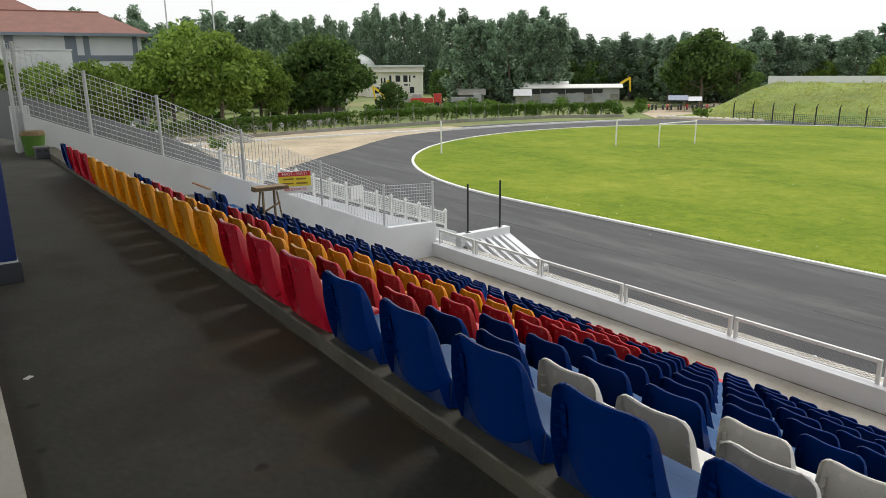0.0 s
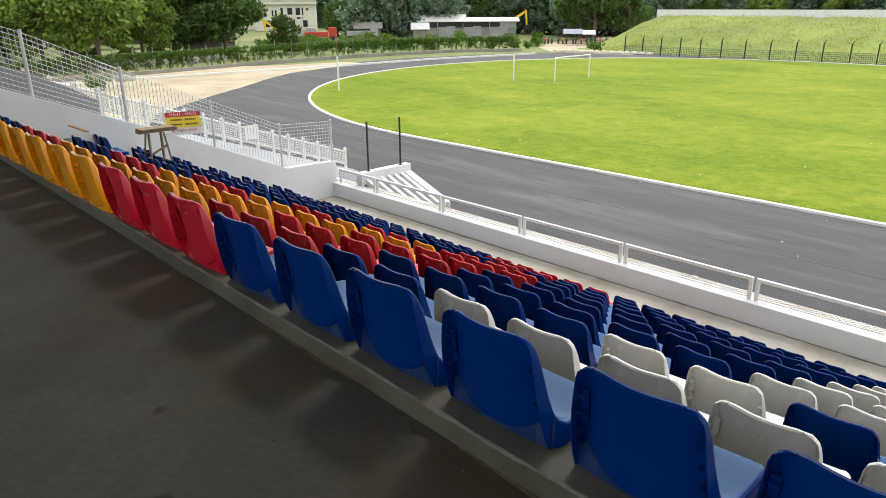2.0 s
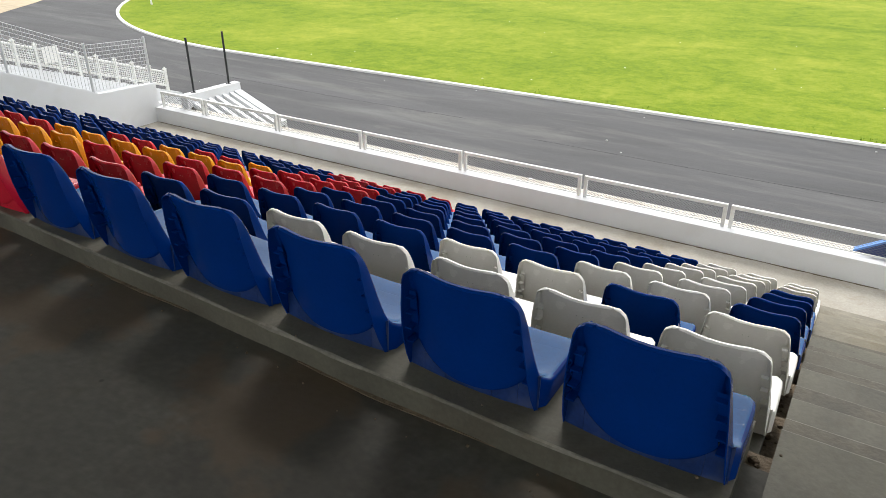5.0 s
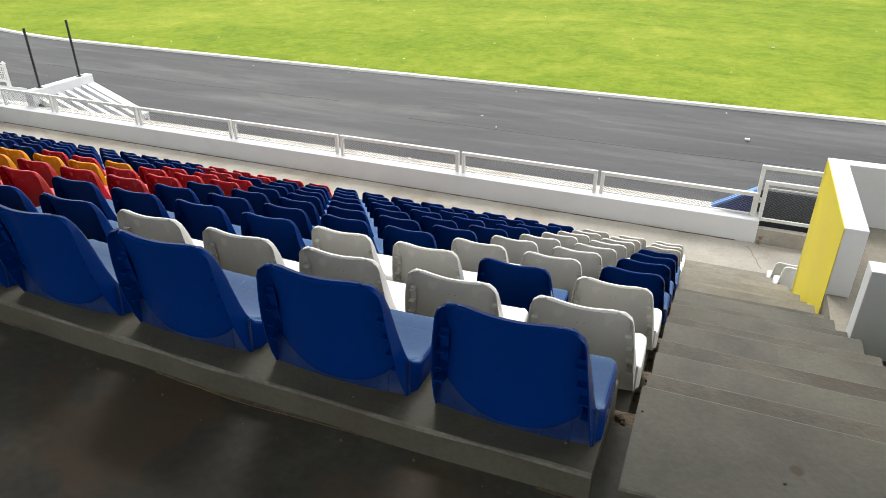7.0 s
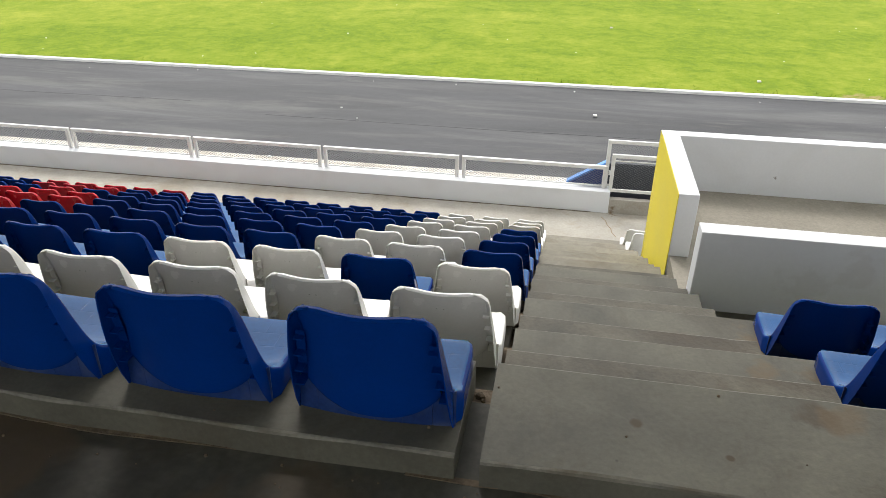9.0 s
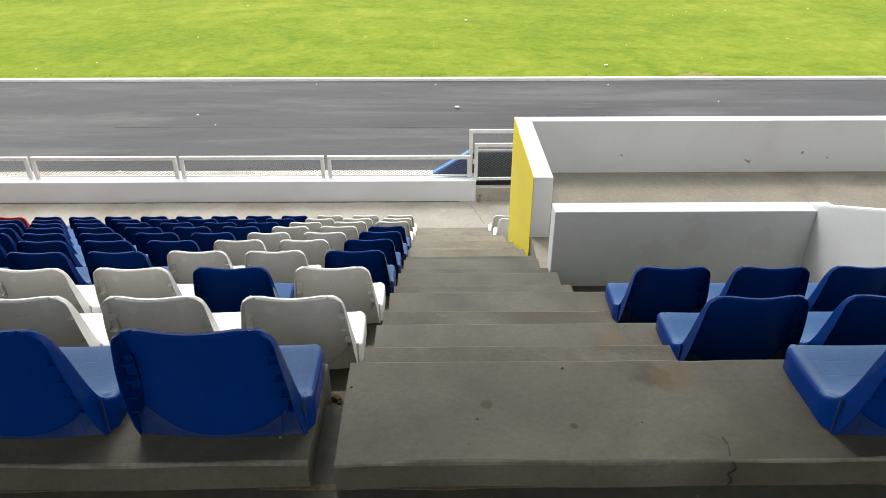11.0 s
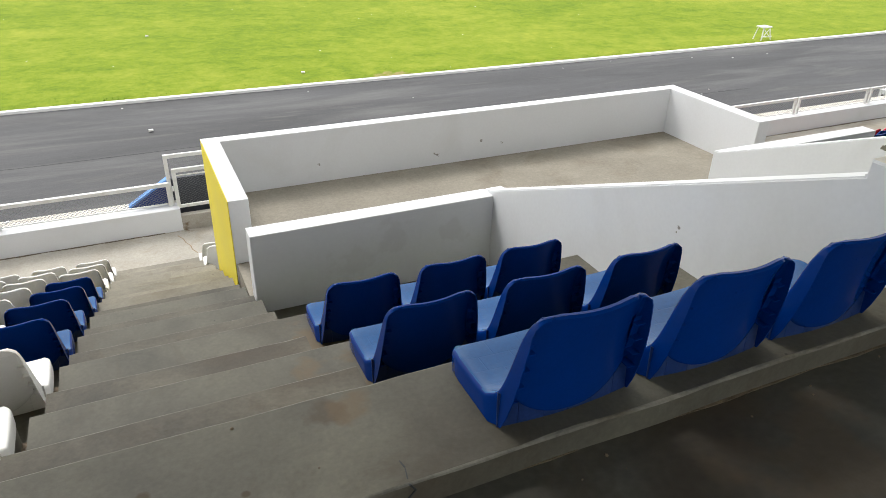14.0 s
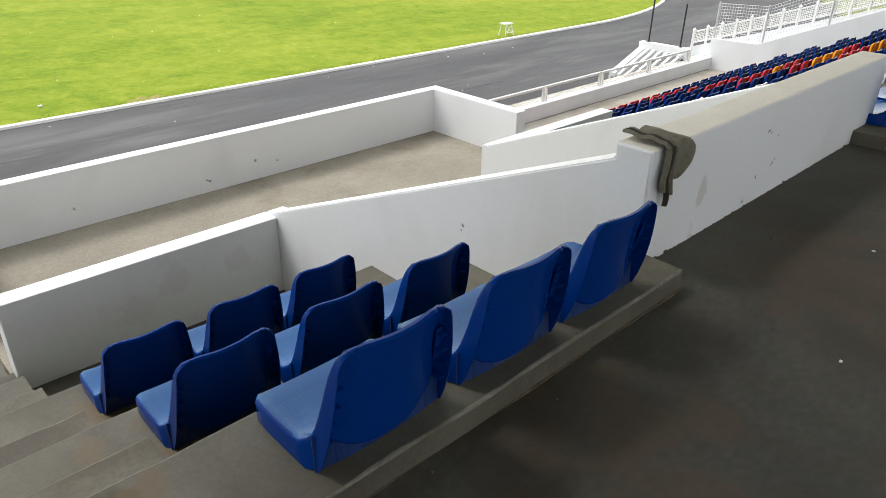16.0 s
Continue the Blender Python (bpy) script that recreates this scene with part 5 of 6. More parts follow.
# far belt: distance haze is put into the pale, bluish leaf tones
M_LEAFD = leaf_mat("hazy_eucalypt_leaves", (0.10, 0.165, 0.11), (0.31, 0.42, 0.28))
M_LEAFG = leaf_mat("broad_leaves", (0.085, 0.155, 0.02), (0.27, 0.38, 0.075))
M_LEAFM = leaf_mat("mango_leaves", (0.05, 0.10, 0.028), (0.17, 0.27, 0.07))
M_VINE = leaf_mat("vine_leaves", (0.06, 0.13, 0.015), (0.16, 0.27, 0.045))
M_WEED = leaf_mat("weed_blades", (0.34, 0.40, 0.09), (0.62, 0.60, 0.22))
M_BARK = mat("grey_bark", (0.16, 0.13, 0.10), 0.9, 0.2, 3, 30, 0.5)


def leaves_mesh(name, clumps, per, size, rng, material, flat=0.0):
    """Many small leaf sprays: clumps is a list of (centre, radii)."""
    vs, fs = [], []
    for c, rad in clumps:
        for _ in range(per):
            d = Vector(rng.normal(size=3))
            d.normalize()
            p = Vector(c) + Vector((d.x * rad[0], d.y * rad[1], d.z * rad[2])) * rng.uniform(0.35, 1.0) ** 0.6
            s = size * rng.uniform(0.6, 1.4)
            a = Vector(rng.normal(size=3)).normalized() * s
            b = a.cross(Vector(rng.normal(size=3))).normalized() * s * 0.55
            i = len(vs)
            vs += [tuple(p - a), tuple(p + b), tuple(p + a * 0.9), tuple(p - b)]
            fs.append((i, i + 1, i + 2, i + 3))
    me = bpy.data.meshes.new(name)
    me.from_pydata(vs, [], fs)
    me.materials.append(material)
    return me


def trunk_mesh(h, r, limbs, rng):
    bm = bmesh.new()
    p = Vector((0, 0, 0))
    n = 5
    for i in range(n):
        q = Vector((rng.uniform(-0.2, 0.2) * i * 0.4, rng.uniform(-0.2, 0.2) * i * 0.4, h * (i + 1) / n))
        bar(bm, p, q, r * (1 - i / n * 0.7), 7, r * (1 - (i + 1) / n * 0.7))
        p = q
    for c in limbs:
        z = min(h * 0.9, max(h * 0.25, c[2] * 0.72))
        bar(bm, (0, 0, z), c, r * 0.35, 5, r * 0.1)
    me = bpy.data.meshes.new("trunk")
    bm.to_mesh(me)
    bm.free()
    me.materials.append(M_BARK)
    return me


TREES = {}
rng = np.random.default_rng(7)
for v in range(4):
    clumps = []
    h = 17.0
    for i in range(74):
        z = rng.uniform(0.8, h - 0.6)
        w = 3.1 * math.sin(math.pi * min(0.98, max(0.05, (z + 3.5) / (h + 3.2)))) ** 0.9 + 0.15
        a = rng.uniform(0, 6.28)
        rr = w * rng.uniform(0.2, 1.0)
        s = rng.uniform(0.6, 1.25)
        clumps.append(((rr * math.cos(a), rr * math.sin(a), z), (s, s, s * 1.1)))
    clumps.append(((rng.uniform(-0.4, 0.4), 0, h - 0.5), (1.1, 1.1, 1.1)))
    TREES["tall", v] = (leaves_mesh("crown", clumps, 46, 0.32, rng, M_LEAFD), trunk_mesh(h * 0.9, 0.22, [c[0] for c in clumps[:9]], rng))
for v in range(3):
    clumps = []
    for i in range(58):
        d = Vector(rng.normal(size=3)).normalized()
        d.z = abs(d.z) * 1.2 - 0.62
        s = rng.uniform(0.9, 1.7)
        r = 4.3 * rng.uniform(0.75, 1.05) * (1.0 if d.z > -0.2 else 0.8)
        clumps.append(((d.x * r, d.y * r, 6.1 + d.z * 5.4), (s, s, s * 0.85)))
    for key, m in (("broad", M_LEAFG), ("mango", M_LEAFM)):
        TREES[key, v] = (leaves_mesh("crown", clumps, 105, 0.27, rng, m), trunk_mesh(6.0, 0.3, [c[0] for c in clumps[:12]], rng))
for v in range(2):
    clumps = [((rng.uniform(-1.1, 1.1), rng.uniform(-0.8, 0.8), rng.uniform(0.4, 1.5)), (0.6, 0.6, 0.5)) for _ in range(9)]
    TREES["shrub", v] = (leaves_mesh("foliage", clumps, 55, 0.17, rng, M_VINE), trunk_mesh(0.8, 0.06, [c[0] for c in clumps[:3]], rng))

TREE_TAGS = {
    "tall": ("tree", "tall slender dark green tree in the far tree belt", "trees of the far belt"),
    "broad": ("tree", "spreading light green broadleaf tree beyond the fence", "broad trees"),
    "mango": ("tree", "dense rounded dark green tree beyond the fence", "dark round trees"),
    "shrub": ("shrub", "low bushy green shrub near the boundary fence", "shrubs"),
}


def tree(kind, v, x, y, s, sz=None, z=GROUND - 0.1):
    nm, label, group = TREE_TAGS[kind]
    t = thing(nm, (x, y, z), label, nm, group)
    t.rotation_euler = (0, 0, random.uniform(0, 6.28))
    t.scale = (s, s, sz or s)
    crown, trunk = TREES[kind, v]
    a, b = new("foliage" if kind == "shrub" else "crown", crown), new("trunk", trunk)
    a.parent = b.parent = t
    return t


def ring_at(az, d):
    """az: degrees from the field's direction towards the west."""
    return -d * math.sin(radians(az)), d * math.cos(radians(az)) - 1.3


az = 12.0
while az < 92:
    d = random.uniform(150, 160)
    h = (0.99 + 0.2 * noise.noise(Vector((az * 0.25, 0, 0)))) * (0.74 + 0.26 * min(1, max(0, (az - 34) / 14)))
    if 53 < az < 65:
        d += 72
        h *= 1.36
    if 37 < az < 44:
        d += 16
    tree("tall", random.randrange(4), *ring_at(az, d), 1.0 * random.uniform(0.9, 1.15), h * random.uniform(0.9, 1.1))
    tree("tall", random.randrange(4), *ring_at(az + 0.6, d + 14), 1.1 * random.uniform(0.9, 1.15), h * random.uniform(0.95, 1.2))
    az += random.uniform(0.65, 1.05)
for az, d, k, s in ((75, 92, "broad", 1.05), (71.5, 88, "broad", 1.15), (73.5, 98, "broad", 1.3), (68.5, 96, "broad", 0.95), (78.5, 95, "broad", 0.8), (66.2, 104, "broad", 0.85), (69.8, 108, "mango", 1.0), (63.9, 103, "mango", 1.2), (62.6, 103, "mango", 1.12), (65.2, 107, "mango", 1.05), (66.4, 112, "mango", 0.8), (86.5, 86, "broad", 0.85), (83.2, 85, "broad", 0.8), (80.3, 86, "broad", 0.82), (84, 100, "broad", 0.75), (81, 98, "broad", 0.7), (34, 138, "mango", 1.35), (35.0, 142, "mango", 1.1), (31.5, 140, "mango", 1.0), (58.3, 108, "mango", 0.55), (48, 158, "mango", 0.9), (51, 158, "mango", 0.85), (40, 172, "mango", 1.0), (22, 150, "broad", 0.9), (26, 152, "broad", 0.8), (17, 150, "broad", 0.85), (87, 104, "broad", 0.8)):
    tree(k, random.randrange(3), *ring_at(az, d), s)
az = 13.0
while az < 90:
    tree("mango", random.randrange(3), *ring_at(az, random.uniform(164, 172) + (70 if 53 < az < 64 else 0)), random.uniform(0.8, 1.05))
    az += random.uniform(1.6, 2.4)
az = 13.0
while az < 55:
    tree("mango", random.randrange(3), *ring_at(az, random.uniform(157, 163) + (14 if 37 < az < 44 else 0)), random.uniform(0.5, 0.75))
    az += random.uniform(2.0, 3.4)
for az in (66, 68, 70, 72.5, 75, 77.5, 80):
    tree("mango", random.randrange(3), *ring_at(az, random.uniform(118, 135)), random.uniform(0.55, 0.75))
for i in range(80):
    az = random.uniform(38, 86)
    x, y = ring_at(az, random.uniform(97, 125) + (16 if az < 58 else 0))
    tree("shrub", random.randrange(2), x, y, random.uniform(0.5, 1.1))
for i in range(34):
    x, y = ring_at(random.uniform(46, 61), random.uniform(112, 121))
    tree("shrub", random.randrange(2), x, y, random.uniform(0.7, 1.15))
for x, y, s in ((-63.6, 19.4, 0.75), (-75, 82, 1.0), (-72, 84, 0.9), (-60, 88, 0.9)):
    tree("shrub", 0, x, y, s)


# ---- boundary fence with creepers ----
def polyline(pts, step):
    out = []
    for a, b in zip(pts, pts[1:]):
        a, b = Vector(a), Vector(b)
        n = max(1, round((b - a).length / step))
        out += [a.lerp(b, i / n) for i in range(n)]
    return out + [Vector(pts[-1])]


M_CONC = mat("old_concrete", (0.28, 0.27, 0.24), 0.9, 0.15, 1, 20, 0.3, stain=(0.14, 0.15, 0.08), stain_scale=0.6, stain_amount=0.5, coords="World")
line = polyline([(-75.5, 8), (-77.5, 26), (-80.5, 42), (-82, 58), (-79, 74), (-72, 84)], 2.5)
fence = thing("boundary_fence", (-80, 45, GROUND), "concrete post fence overgrown with green creepers", "fence")
o = Vector((-80, 45, GROUND))
for p in line:
    q = Vector((p.x, p.y, GROUND)) - o
    bm = boxes((q.x - 0.07, q.x + 0.07, q.y - 0.07, q.y + 0.07, -0.1, 2.1))
    bar(bm, q + Vector((0, 0, 2.08)), q + Vector((0.3, -0.1, 2.45)), 0.06, 4)
    part("post", bm, M_CONC, fence)
for a, b in zip(line, line[1:]):
    a3, b3 = Vector((a.x, a.y, GROUND)) - o, Vector((b.x, b.y, GROUND)) - o
    for h in (0.5, 0.9, 1.3, 1.7, 2.0):
        part("wire", bar(bmesh.new(), a3 + Vector((0, 0, h)), b3 + Vector((0, 0, h)), 0.012, 3), M_GALV, fence)
clumps = []
for a, b in zip(line, line[1:]):
    dens = 0.55 + 0.9 * noise.noise(Vector((a.y * 0.11, a.x * 0.05, 3)))
    for _ in range(int(max(40, 62 * dens))):
        t = random.random()
        p = a.lerp(b, t)
        low = random.random() < 0.3
        clumps.append(((p.x, p.y, GROUND + (random.uniform(0.3, 1.3) if low else random.uniform(1.25, 1.92))), (0.2, 0.2, 0.4) if low else (0.42, 0.42, 0.2)))
ob = new("creepers", leaves_mesh("creepers", clumps, 30, 0.095, rng, M_VINE))
tagged(ob, "green creepers hanging along the boundary fence", "creepers", kind="stuff")
bm = bmesh.new()
pts = polyline([(-71.5, 8), (-74.0, 26), (-76.5, 42), (-77.5, 58), (-75, 73), (-69, 82)], 6)
for a, b in zip(pts, pts[1:]):
    d = (b - a).normalized()
    nrm = Vector((-d.y, d.x)) * 0.15
    vs = [(a + nrm), (a - nrm), (b - nrm), (b + nrm)]
    prism(bm, [(v.x, v.y) for v in vs], "z", GROUND - 0.1, GROUND + 0.38)
tagged(link("drain_wall", bm, M_CONC), "low grey drain wall before the boundary fence", "wall", kind="structure")
pts = polyline([(-69.2, 8), (-69.3, 22), (-69.7, 28), (-68.5, 37.8), (-67.1, 48.7), (-66.3, 61.8), (-62.8, 77.8)], 6)
bm = bmesh.new()
for a, b in zip(pts, pts[1:]):
    d = (b - a).normalized()
    nrm = Vector((-d.y, d.x)) * 0.14
    prism(bm, [(v.x, v.y) for v in (a + nrm, a - nrm, b - nrm, b + nrm)], "z", GROUND - 0.1, GROUND + 0.2)
tagged(link("kerb_outer", bm, M_KERB), "white painted outer kerb beyond the track", "kerb", kind="structure")
# heaps of gravel behind the fence
bm = bmesh.new()
for x, y, r in ((-86, 30, 1.6), (-87, 33.5, 2.0), (-86.5, 38, 1.5), (-88, 42, 1.8), (-70, 24, 1.0)):
    bmesh.ops.create_icosphere(bm, subdivisions=3, radius=r, matrix=pose(x, y, GROUND) @ Matrix.Diagonal((1.3, 1.2, 0.55, 1)))
for v in bm.verts:
    v.co += Vector((0, 0, 0.25 * noise.noise(v.co * 1.5)))
tagged(link("gravel_heaps", bm, M_CONC), "grey heaps of gravel behind the boundary fence", "gravel", kind="stuff")

# ---- grass bank, its wall and fence ----
M_BANK = mat("bank_grass", (0.20, 0.25, 0.05), 0.95, 0.25, 0.15, 1.5, 0.8, stain=(0.13, 0.21, 0.03), stain_scale=0.09, stain_amount=0.7, coords="World")
bm = bmesh.new()
prof = [(89, -0.2), (93, 0.5), (97, 1.6), (104, 3.4), (110, 4.5), (118, 4.7), (140, 4.7), (140, -0.2)]
nx = 60
grid = []
for i in range(nx + 1):
    x = -65 + i * 3.0
    e = min(1.0, max(0.0, (x + 65) / 3.0))
    grid.append([bm.verts.new((x, y + 0.8 * noise.noise(Vector((x * 0.1, y * 0.2, 0))), GROUND + h * e + 0.25 * noise.noise(Vector((x * 0.3, y * 0.3, 5))))) for y, h in prof])
for i in range(nx):
    for j in range(len(prof) - 1):
        bm.faces.new((grid[i][j], grid[i + 1][j], grid[i + 1][j + 1], grid[i][j + 1]))
bmesh.ops.recalc_face_normals(bm, faces=bm.faces[:])
ob = tagged(link("grass_bank", bm, M_BANK, smooth=True), "rough grassy bank with yellow and green weeds", "bank", kind="structure")
wallb = boxes((-64, 118, 112, 112.3, GROUND + 3.5, GROUND + 5.55))
tagged(link("bank_wall", wallb, M_WHITE), "long low white wall on top of the grass bank", "wall", kind="structure")
clumps = []
for i in range(2200):
    x, t = random.uniform(-61, 60), random.random()
    y = 88 + 22 * t
    h = np.interp(y, [p[0] for p in prof[:6]], [p[1] for p in prof[:6]])
    clumps.append(((x, y, GROUND + h + 0.15), (0.9, 0.7, 0.3)))
tagged(new("weeds", leaves_mesh("weeds", clumps, 12, 0.13, rng, M_WEED)), "tall weeds and tufts on the grass bank", "weeds", kind="stuff")
fence = thing("net_fence", (0, 88, GROUND), "dark post and net fence at the foot of the grass bank", "fence")
M_NET = mat("green_net", (0.10, 0.17, 0.10), 0.8, 0.2, 1, 10, 0.1)
line = polyline([(-54, 86.5), (-40, 86), (-26, 88.5), (-10, 90.5), (12, 92), (40, 92)], 2.6)
for p in line:
    bm = boxes((p.x - 0.06, p.x + 0.06, p.y - 88 - 0.06, p.y - 88 + 0.06, -0.1, 2.2))
    bar(bm, (p.x, p.y - 88, 2.15), (p.x + 0.25, p.y - 88 - 0.2, 2.5), 0.05, 4)
    part("post", bm, M_BLACK, fence)
for a, b in zip(line, line[1:]):
    bm = wire_grid(bmesh.new(), ((a.x, a.y - 88, 0.05), (b.x, b.y - 88, 0.05)), ((a.x, a.y - 88, 1.15), (b.x, b.y - 88, 1.15)), 0.22, 0.03)
    part("net", bm, M_NET, fence)
bm = sheet(bmesh.new(), [(-64, 83), (-52, 85.2), (-54, 92), (-66, 112), (-70, 135), (-84, 128), (-80, 104), (-72, 90)], GROUND - 0.1, GROUND + 0.014)
tagged(link("dirt_road", bm, M_DIRT), "bare dirt road leading off beside the bank", "road", kind="structure")
bm = bmesh.new()
for i in range(14):
    p = Vector((-64, 84)).lerp(Vector((-50, 86.3)), i / 13)
    bmesh.ops.create_icosphere(bm, subdivisions=2, radius=0.55, matrix=pose(p.x, p.y, GROUND + 0.15, 0, 0, random.uniform(-20, 20)) @ Matrix.Diagonal((1.1, 0.6, 0.5, 1)))
tagged(link("sandbags", bm, M_COPE), "row of pale filled sacks at the edge of the track", "sacks", kind="stuff")

# ---- buildings beyond ----
M_TILE = mat("brown_roof_tiles", (0.22, 0.10, 0.075), 0.75, 0.14, 0.8, 12, 0.4, coords="World")
M_HOUSE = mat("pale_house_paint", (0.60, 0.62, 0.64), 0.7, 0.04, 0.6, 10, 0.1, coords="World")
M_CREAM = mat("cream_paint", (0.80, 0.775, 0.71), 0.7, 0.04, 0.6, 10, 0.1, coords="World")
M_BAND = mat("blue_grey_band", (0.16, 0.19, 0.23), 0.6, 0.06, 0.6, 10, 0.1)
M_GLASS = mat("dark_window_glass", (0.025, 0.03, 0.035), 0.12, 0.1, 2, 20, 0.0)
M_TIN = mat("grey_tin", (0.36, 0.37, 0.38), 0.5, 0.12, 0.6, 10, 0.1, metal=0.3, coords="World")
M_DOME = mat("dome_sheeting", (0.42, 0.45, 0.44), 0.5, 0.08, 0.6, 10, 0.1)
M_YELLOWM = mat("yellow_machine_paint", (0.80, 0.56, 0.03), 0.4, 0.08, 2, 20, 0.05)
M_TARP = mat("blue_tarpaulin", (0.22, 0.26, 0.34), 0.6, 0.1, 2, 20, 0.2)
M_CARR = mat("red_vehicle_paint", (0.5, 0.04, 0.03), 0.35, 0.06, 2, 20, 0.0)


def block(parent, name, m, x0, x1, y0, y1, z0, z1):
    return part(name, boxes((x0, x1, y0, y1, z0, z1)), m, parent)


house = thing("house", (-101.2, 22.6, GROUND), "pale grey house with dark blue bands and a brown tile roof", "house")
house.rotation_euler = (0, 0, radians(81))
# local x runs along the front to its corner, the front is at y = 0
L, DP, H = 34.0, 16.0, 12.0
block(house, "wall", M_HOUSE, -L, 0, 0, DP, 0, H)
for a, b in ((-9.0, -7.7), (-6.9, -6.2), (-1.1, -0.5), (-15.6, -14.6), (-22.4, -21.2), (-28.5, -27.4)):
    block(house, "upright_band", M_BAND, a, b, -0.12, 0.0, 0, H - 0.02)
for z in (4.6, 8.6):
    block(house, "level_band", M_BAND, -L, 0.05, -0.08, 0.0, z, z + 0.7)
for x in (-12.4, -4.2, -19.0, -25.5, -31.5):
    for z in (1.2, 5.6):
        w = block(house, "window", M_BAND, x - 0.9, x + 0.9, -0.1, 0.0, z, z + 2.0)
        part("pane", boxes((x - 0.78, x + 0.78, -0.13, -0.1, z + 0.12, z + 1.88)), M_GLASS, w)


def hipped(x0, x1, y0, y1, z, rise, hip):
    bm = bmesh.new()
    base = [bm.verts.new(p) for p in ((x0, y0, z), (x1, y0, z), (x1, y1, z), (x0, y1, z))]
    ym = (y0 + y1) / 2
    r0, r1 = bm.verts.new((x0 + hip, ym, z + rise)), bm.verts.new((x1 - hip, ym, z + rise))
    for f in ((base[0], base[1], r1, r0), (base[1], base[2], r1), (base[2], base[3], r0, r1), (base[3], base[0], r0), tuple(base[::-1])):
        bm.faces.new(f)
    bmesh.ops.recalc_face_normals(bm, faces=bm.faces[:])
    return bm


part("roof", hipped(-L - 1.2, 1.2, -1.2, DP + 1.2, H, 3.2, 5.6), M_TILE, house, "brown tile roof")
part("ridge", bar(bmesh.new(), (-L + 4.4, DP / 2, H + 3.22), (-4.4, DP / 2, H + 3.22), 0.16, 6), M_TILE, house)
block(house, "fascia", M_BAND, -L - 1.2, 1.2, -1.28, -1.2, H - 0.35, H + 0.03)
block(house, "rear_wall", M_HOUSE, -L, -11.5, DP + 1.5, DP + 14, 0, 15.2)
part("rear_roof", hipped(-L - 1, -10.4, DP + 0.6, DP + 15, 15.2, 3.4, 6.0), M_TILE, house, "brown tile roof of the rear wing")
annex = thing("low_building", (-90, 5.2, GROUND), "plain white flat-roofed low building before the house", "building")
block(annex, "wall", M_HOUSE, -4, 0, -8, 7.2, 0, 9.5)
block(annex, "roof_slab", M_HOUSE, -4.1, 0.1, -8.1, 7.3, 9.5, 9.65)

wb = thing("white_building", (-172, 106.6, GROUND), "cream two-storey building with a flat roof and dark windows", "building")
wb.rotation_euler = (0, 0, radians(237))
block(wb, "wall", M_CREAM, -8, 8, -7, 0, 0, 8.2)
block(wb, "roof_slab", M_HOUSE, -8.6, 8.6, -7.6, 0.9, 8.2, 8.75)
block(wb, "canopy", M_CREAM, -8.3, 8.3, 0, 1.0, 6.9, 7.2)
for i in range(5):
    block(wb, "pilaster", M_CREAM, -8.1 + 4.0 * i, -7.7 + 4.0 * i, 0, 0.5, 0, 8.2)
for x0, x1, z, h in ((5.3, 6.1, 3.6, 2.3), (3.4, 4.0, 3.8, 1.6), (2.5, 3.1, 3.8, 1.6), (0.8, 1.6, 3.7, 2.3), (-1.7, -0.2, 4.1, 1.9), (-4.6, -2.4, 4.0, 2.0), (-6.0, -5.2, 5.2, 0.7), (-4.4, -2.6, 3.0, 0.6), (4.4, 5.8, 0.9, 1.9), (1.2, 2.6, 0.9, 1.9), (-2.2, -0.8, 0.9, 1.9), (-5.6, -4.2, 0.9, 1.9)):
    w = block(wb, "window", M_HOUSE, x0, x1, -0.02, 0.06, z, z + h)
    part("pane", boxes((x0 + 0.1, x1 - 0.1, 0.06, 0.09, z + 0.1, z + h - 0.1)), M_GLASS, w)
dome = thing("domed_hall", (-194.5, 105.8, GROUND), "hall with a grey domed roof behind the cream building", "building")
block(dome, "drum", M_CREAM, -7.3, 7.3, -7.3, 7.3, 0, 7.3)
bm = bmesh.new()
bmesh.ops.create_uvsphere(bm, u_segments=28, v_segments=14, radius=7.2, matrix=pose(0, 0, 7.3) @ Matrix.Diagonal((1, 1, 0.75, 1)))
part("dome", bm, M_DOME, dome, smooth=True)

shed = thing("long_shed", (-104, 107, GROUND), "long low grey shed with a flat pale roof", "shed")
shed.rotation_euler = (0, 0, radians(223))
block(shed, "wall", M_TIN, -10, 10, -5, 0, 0, 3.2)
part("roof", prism(bmesh.new(), [(0.9, 3.2), (0.9, 3.34), (-2.4, 4.0), (-5.7, 3.34), (-5.7, 3.2)], "x", -10.6, 10.6), M_SIGNW, shed, "pale sheet roof")
part("roof", prism(bmesh.new(), [(-2.6, 3.9), (-2.6, 4.1), (-4.2, 4.6), (-5.8, 4.1), (-5.8, 3.9)], "x", 0.5, 10.8), M_SIGNW, shed, "pale sheet roof")
# flat black panel painting the shade inside the open band
block(shed, "opening", M_BLACK, -6.6, 9.4, 0, 0.04, 2.05, 3.1)
for i in range(11):
    block(shed, "sheet_panel", M_TIN if i % 3 else M_CONC, -9.9 + 1.78 * i, -8.18 + 1.78 * i, 0.05, 0.11 + 0.03 * (i % 2), 0.0, 2.0 + 0.16 * ((i * 5) % 3))
for x in (-9.8, -4.5, 1.0, 6.2):
    part("post", bar(bmesh.new(), (x, 0.6, 0), (x, 0.6, 3.25), 0.08, 6), M_TIN, shed)
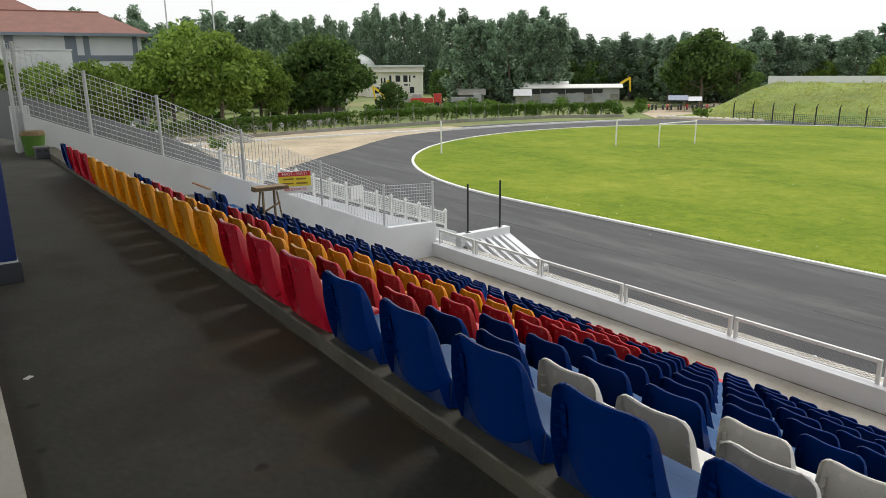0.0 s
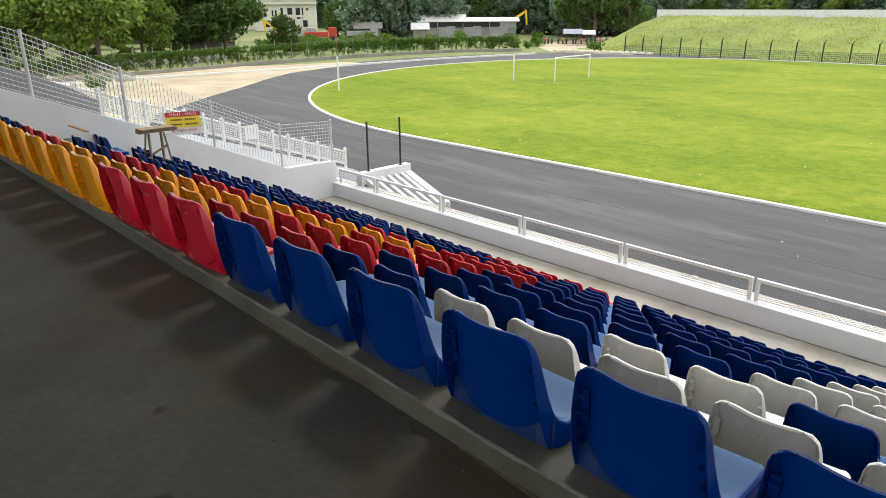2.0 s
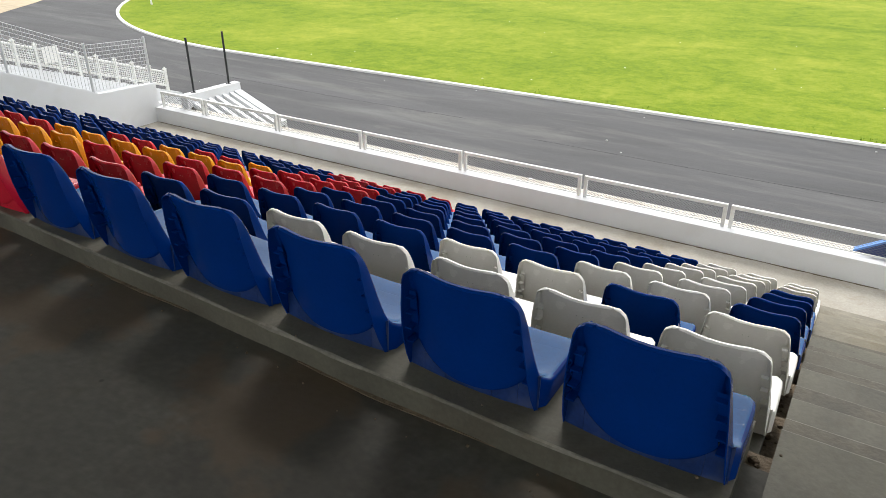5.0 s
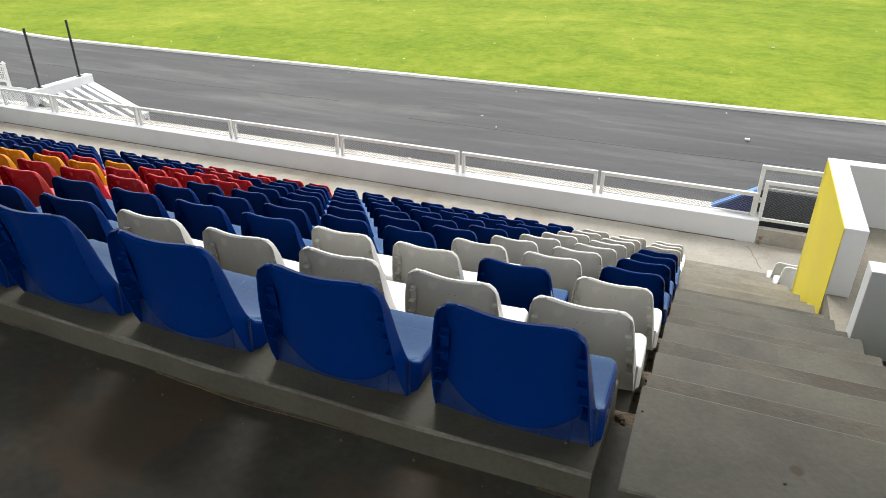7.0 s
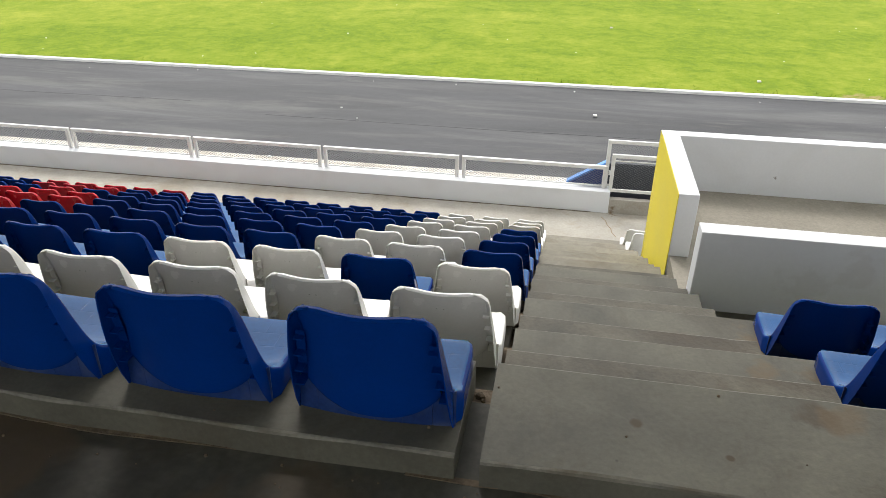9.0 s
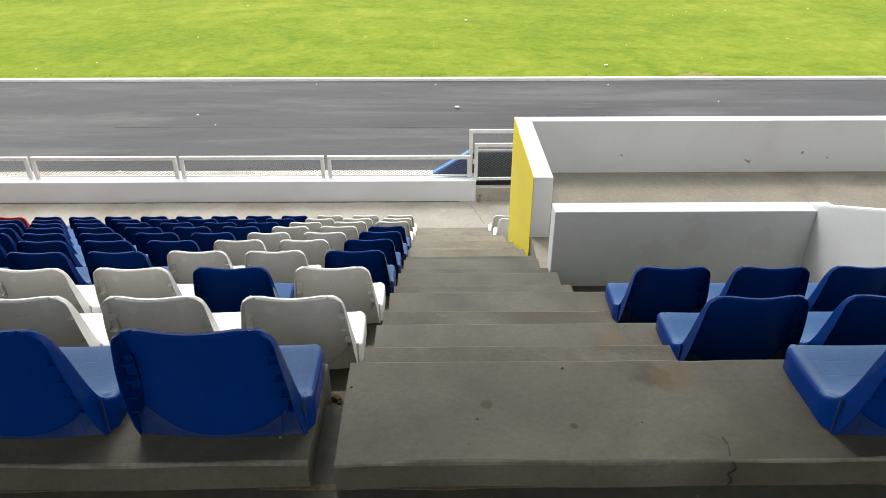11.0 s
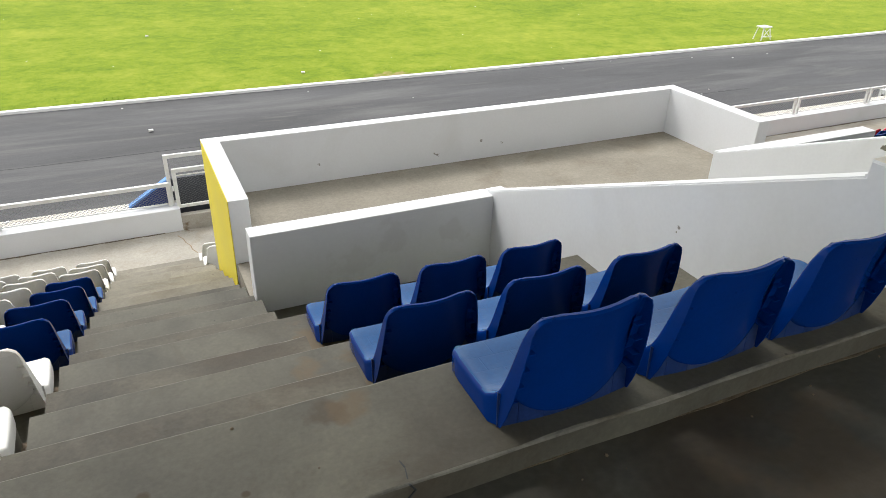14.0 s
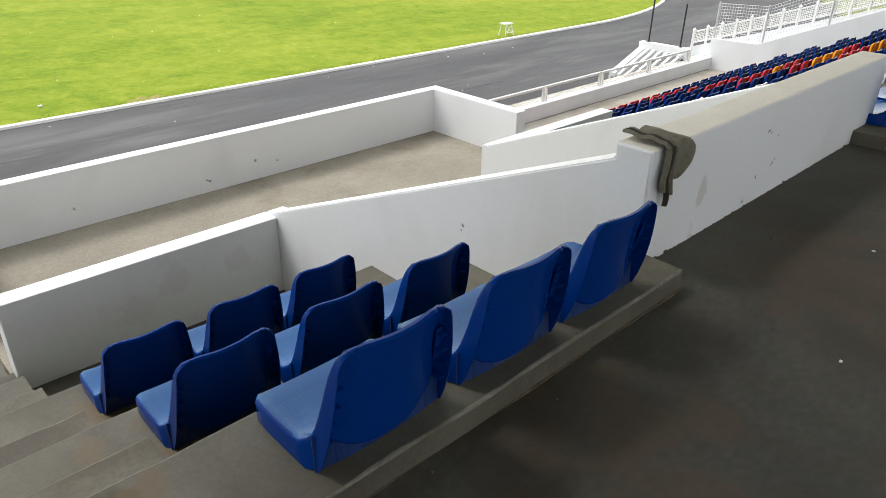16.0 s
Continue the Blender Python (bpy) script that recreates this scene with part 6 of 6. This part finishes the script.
for x, y, a, w, m in ((-118, 92, 50, 5, M_CONC), (-105.5, 95, 48, 2.8, M_TIN), (-98, 47, 62, 7, M_CONC), (-127, 96, 50, 4, M_TIN)):
    s = thing("small_shed", (x, y, GROUND), "small tin-roofed shed beyond the fence", "shed", "small sheds")
    s.rotation_euler = (0, 0, radians(a))
    block(s, "wall", M_CONC, -w / 2, w / 2, -3, 0, 0, 2.1)
    bm = prism(bmesh.new(), [(0.6, 2.1), (-1.5, 3.3), (-3.6, 2.1)], "x", -w / 2 - 0.4, w / 2 + 0.4)
    part("roof", bm, m, s)
tent = thing("parking_shelter", (-72, 101, GROUND), "faded blue and white tarpaulin shelter over parked motorbikes", "shelter")
tent.rotation_euler = (0, 0, radians(36))
tent.scale = (0.78, 0.9, 1.0)
for x in (-3, 0, 3):
    for y in (-2.4, 0):
        part("post", bar(bmesh.new(), (x, y, 0), (x, y, 1.9), 0.05, 6), M_WOOD, tent)
part("roof", prism(bmesh.new(), [(0.4, 1.85), (-1.2, 2.6), (-2.8, 1.85), (-1.2, 2.5)], "x", -3.4, 0.6), M_TARP, tent, "faded blue-grey tarpaulin")
part("roof", prism(bmesh.new(), [(0.4, 1.75), (-1.2, 2.4), (-2.8, 1.75), (-1.2, 2.3)], "x", 0.65, 3.4), M_HOUSE, tent, "pale tin sheet")
for i in range(22):
    x, y = -79 + i * 0.68, 99 + i * 0.46 + random.uniform(-0.4, 0.4)
    mb = thing("motorbike", (x, y, GROUND), "dark parked motorbike beside the shelter", "motorbike", "parked motorbikes")
    mb.rotation_euler = (0, 0, radians(120))
    for wx in (-0.6, 0.6):
        bm = bmesh.new()
        bmesh.ops.create_cone(bm, cap_ends=True, segments=14, radius1=0.29, radius2=0.29, depth=0.1, matrix=pose(wx, 0, 0.29, 90, 0, 0))
        part("wheel", bm, M_BLACK, mb)
    part("body", prism(bmesh.new(), [(-0.7, 0.5), (-0.5, 0.85), (0.0, 0.75), (0.45, 1.0), (0.6, 0.95), (0.35, 0.4), (-0.2, 0.3)], "y", -0.13, 0.13), M_CARR if i % 4 == 1 else M_BLACK, mb)
    part("handlebar", bar(bmesh.new(), (0.45, -0.32, 1.05), (0.45, 0.32, 1.05), 0.025, 6), M_BLACK, mb)


def excavator(x, y, a, fold):
    ex = thing("excavator", (x, y, GROUND), "yellow excavator with its boom raised", "excavator", "excavators")
    ex.rotation_euler = (0, 0, radians(a))
    for s in (-1, 1):
        part("track_shoe", boxes((-1.9, 1.9, s * 1.1 - 0.3, s * 1.1 + 0.3, 0.0, 0.85), bevel=0.25), M_BLACK, ex)
    part("body", boxes((-1.9, 1.2, -1.2, 1.2, 0.9, 2.0), bevel=0.08), M_YELLOWM, ex)
    cab = part("cab", boxes((-0.2, 1.2, 0.1, 1.1, 2.0, 3.0), bevel=0.08), M_YELLOWM, ex)
    part("cab_window", boxes((0.0, 1.0, 1.1, 1.13, 2.2, 2.85)), M_GLASS, cab)
    part("boom", prism(bmesh.new(), [(1.0, 1.6), (2.6, 4.2), (4.4, 5.3), (4.6, 4.9), (3.0, 3.8), (1.6, 1.5)], "y", -0.3, 0.1), M_YELLOWM, ex)
    part("arm", prism(bmesh.new(), [(4.3, 5.5), (4.8, 5.2), (5.2 - fold, 2.2), (4.9 - fold, 2.2)], "y", -0.25, 0.05), M_YELLOWM, ex)
    part("bucket", prism(bmesh.new(), [(5.3 - fold, 2.3), (4.6 - fold, 2.2), (4.2 - fold, 1.4), (5.0 - fold, 1.2)], "y", -0.5, 0.3), M_BLACK, ex)
    return ex


excavator(-103.6, 118, 39.5, 0.2)
excavator(-111.6, 68.3, 240, 1.0).scale = (0.82, 0.82, 0.82)
excavator(-103, 62, 150, 0.6)
for x, y, a, m in ((-118, 80, 55, M_CARR), (-115, 88, 50, M_TIN), (-121, 77, 52, M_TIN)):
    v = thing("truck", (x, y, GROUND), "parked truck beyond the fence", "truck", "parked trucks")
    v.rotation_euler = (0, 0, radians(a))
    part("cab", boxes((1.6, 3.2, -1.1, 1.1, 0.6, 2.5), bevel=0.12), m, v)
    part("bed", boxes((-3.0, 1.5, -1.15, 1.15, 0.8, 1.7), bevel=0.05), m, v)
    for wx in (-2.0, -0.9, 2.3):
        for s in (-1, 1):
            bm = bmesh.new()
            bmesh.ops.create_cone(bm, cap_ends=True, segments=14, radius1=0.48, radius2=0.48, depth=0.3, matrix=pose(wx, s * 1.0, 0.48, 90, 0, 0))
            part("wheel", bm, M_BLACK, v)
for az, d, h in ((71.5, 150, 25.0), (74.8, 140, 24.0)):
    mast = thing("mast", (*ring_at(az, d), GROUND), "thin pale lattice mast above the trees", "mast", "masts")
    part("shaft", bar(bmesh.new(), (0, 0, 0), (0, 0, h), 0.2, 6, 0.12), M_HOUSE, mast)
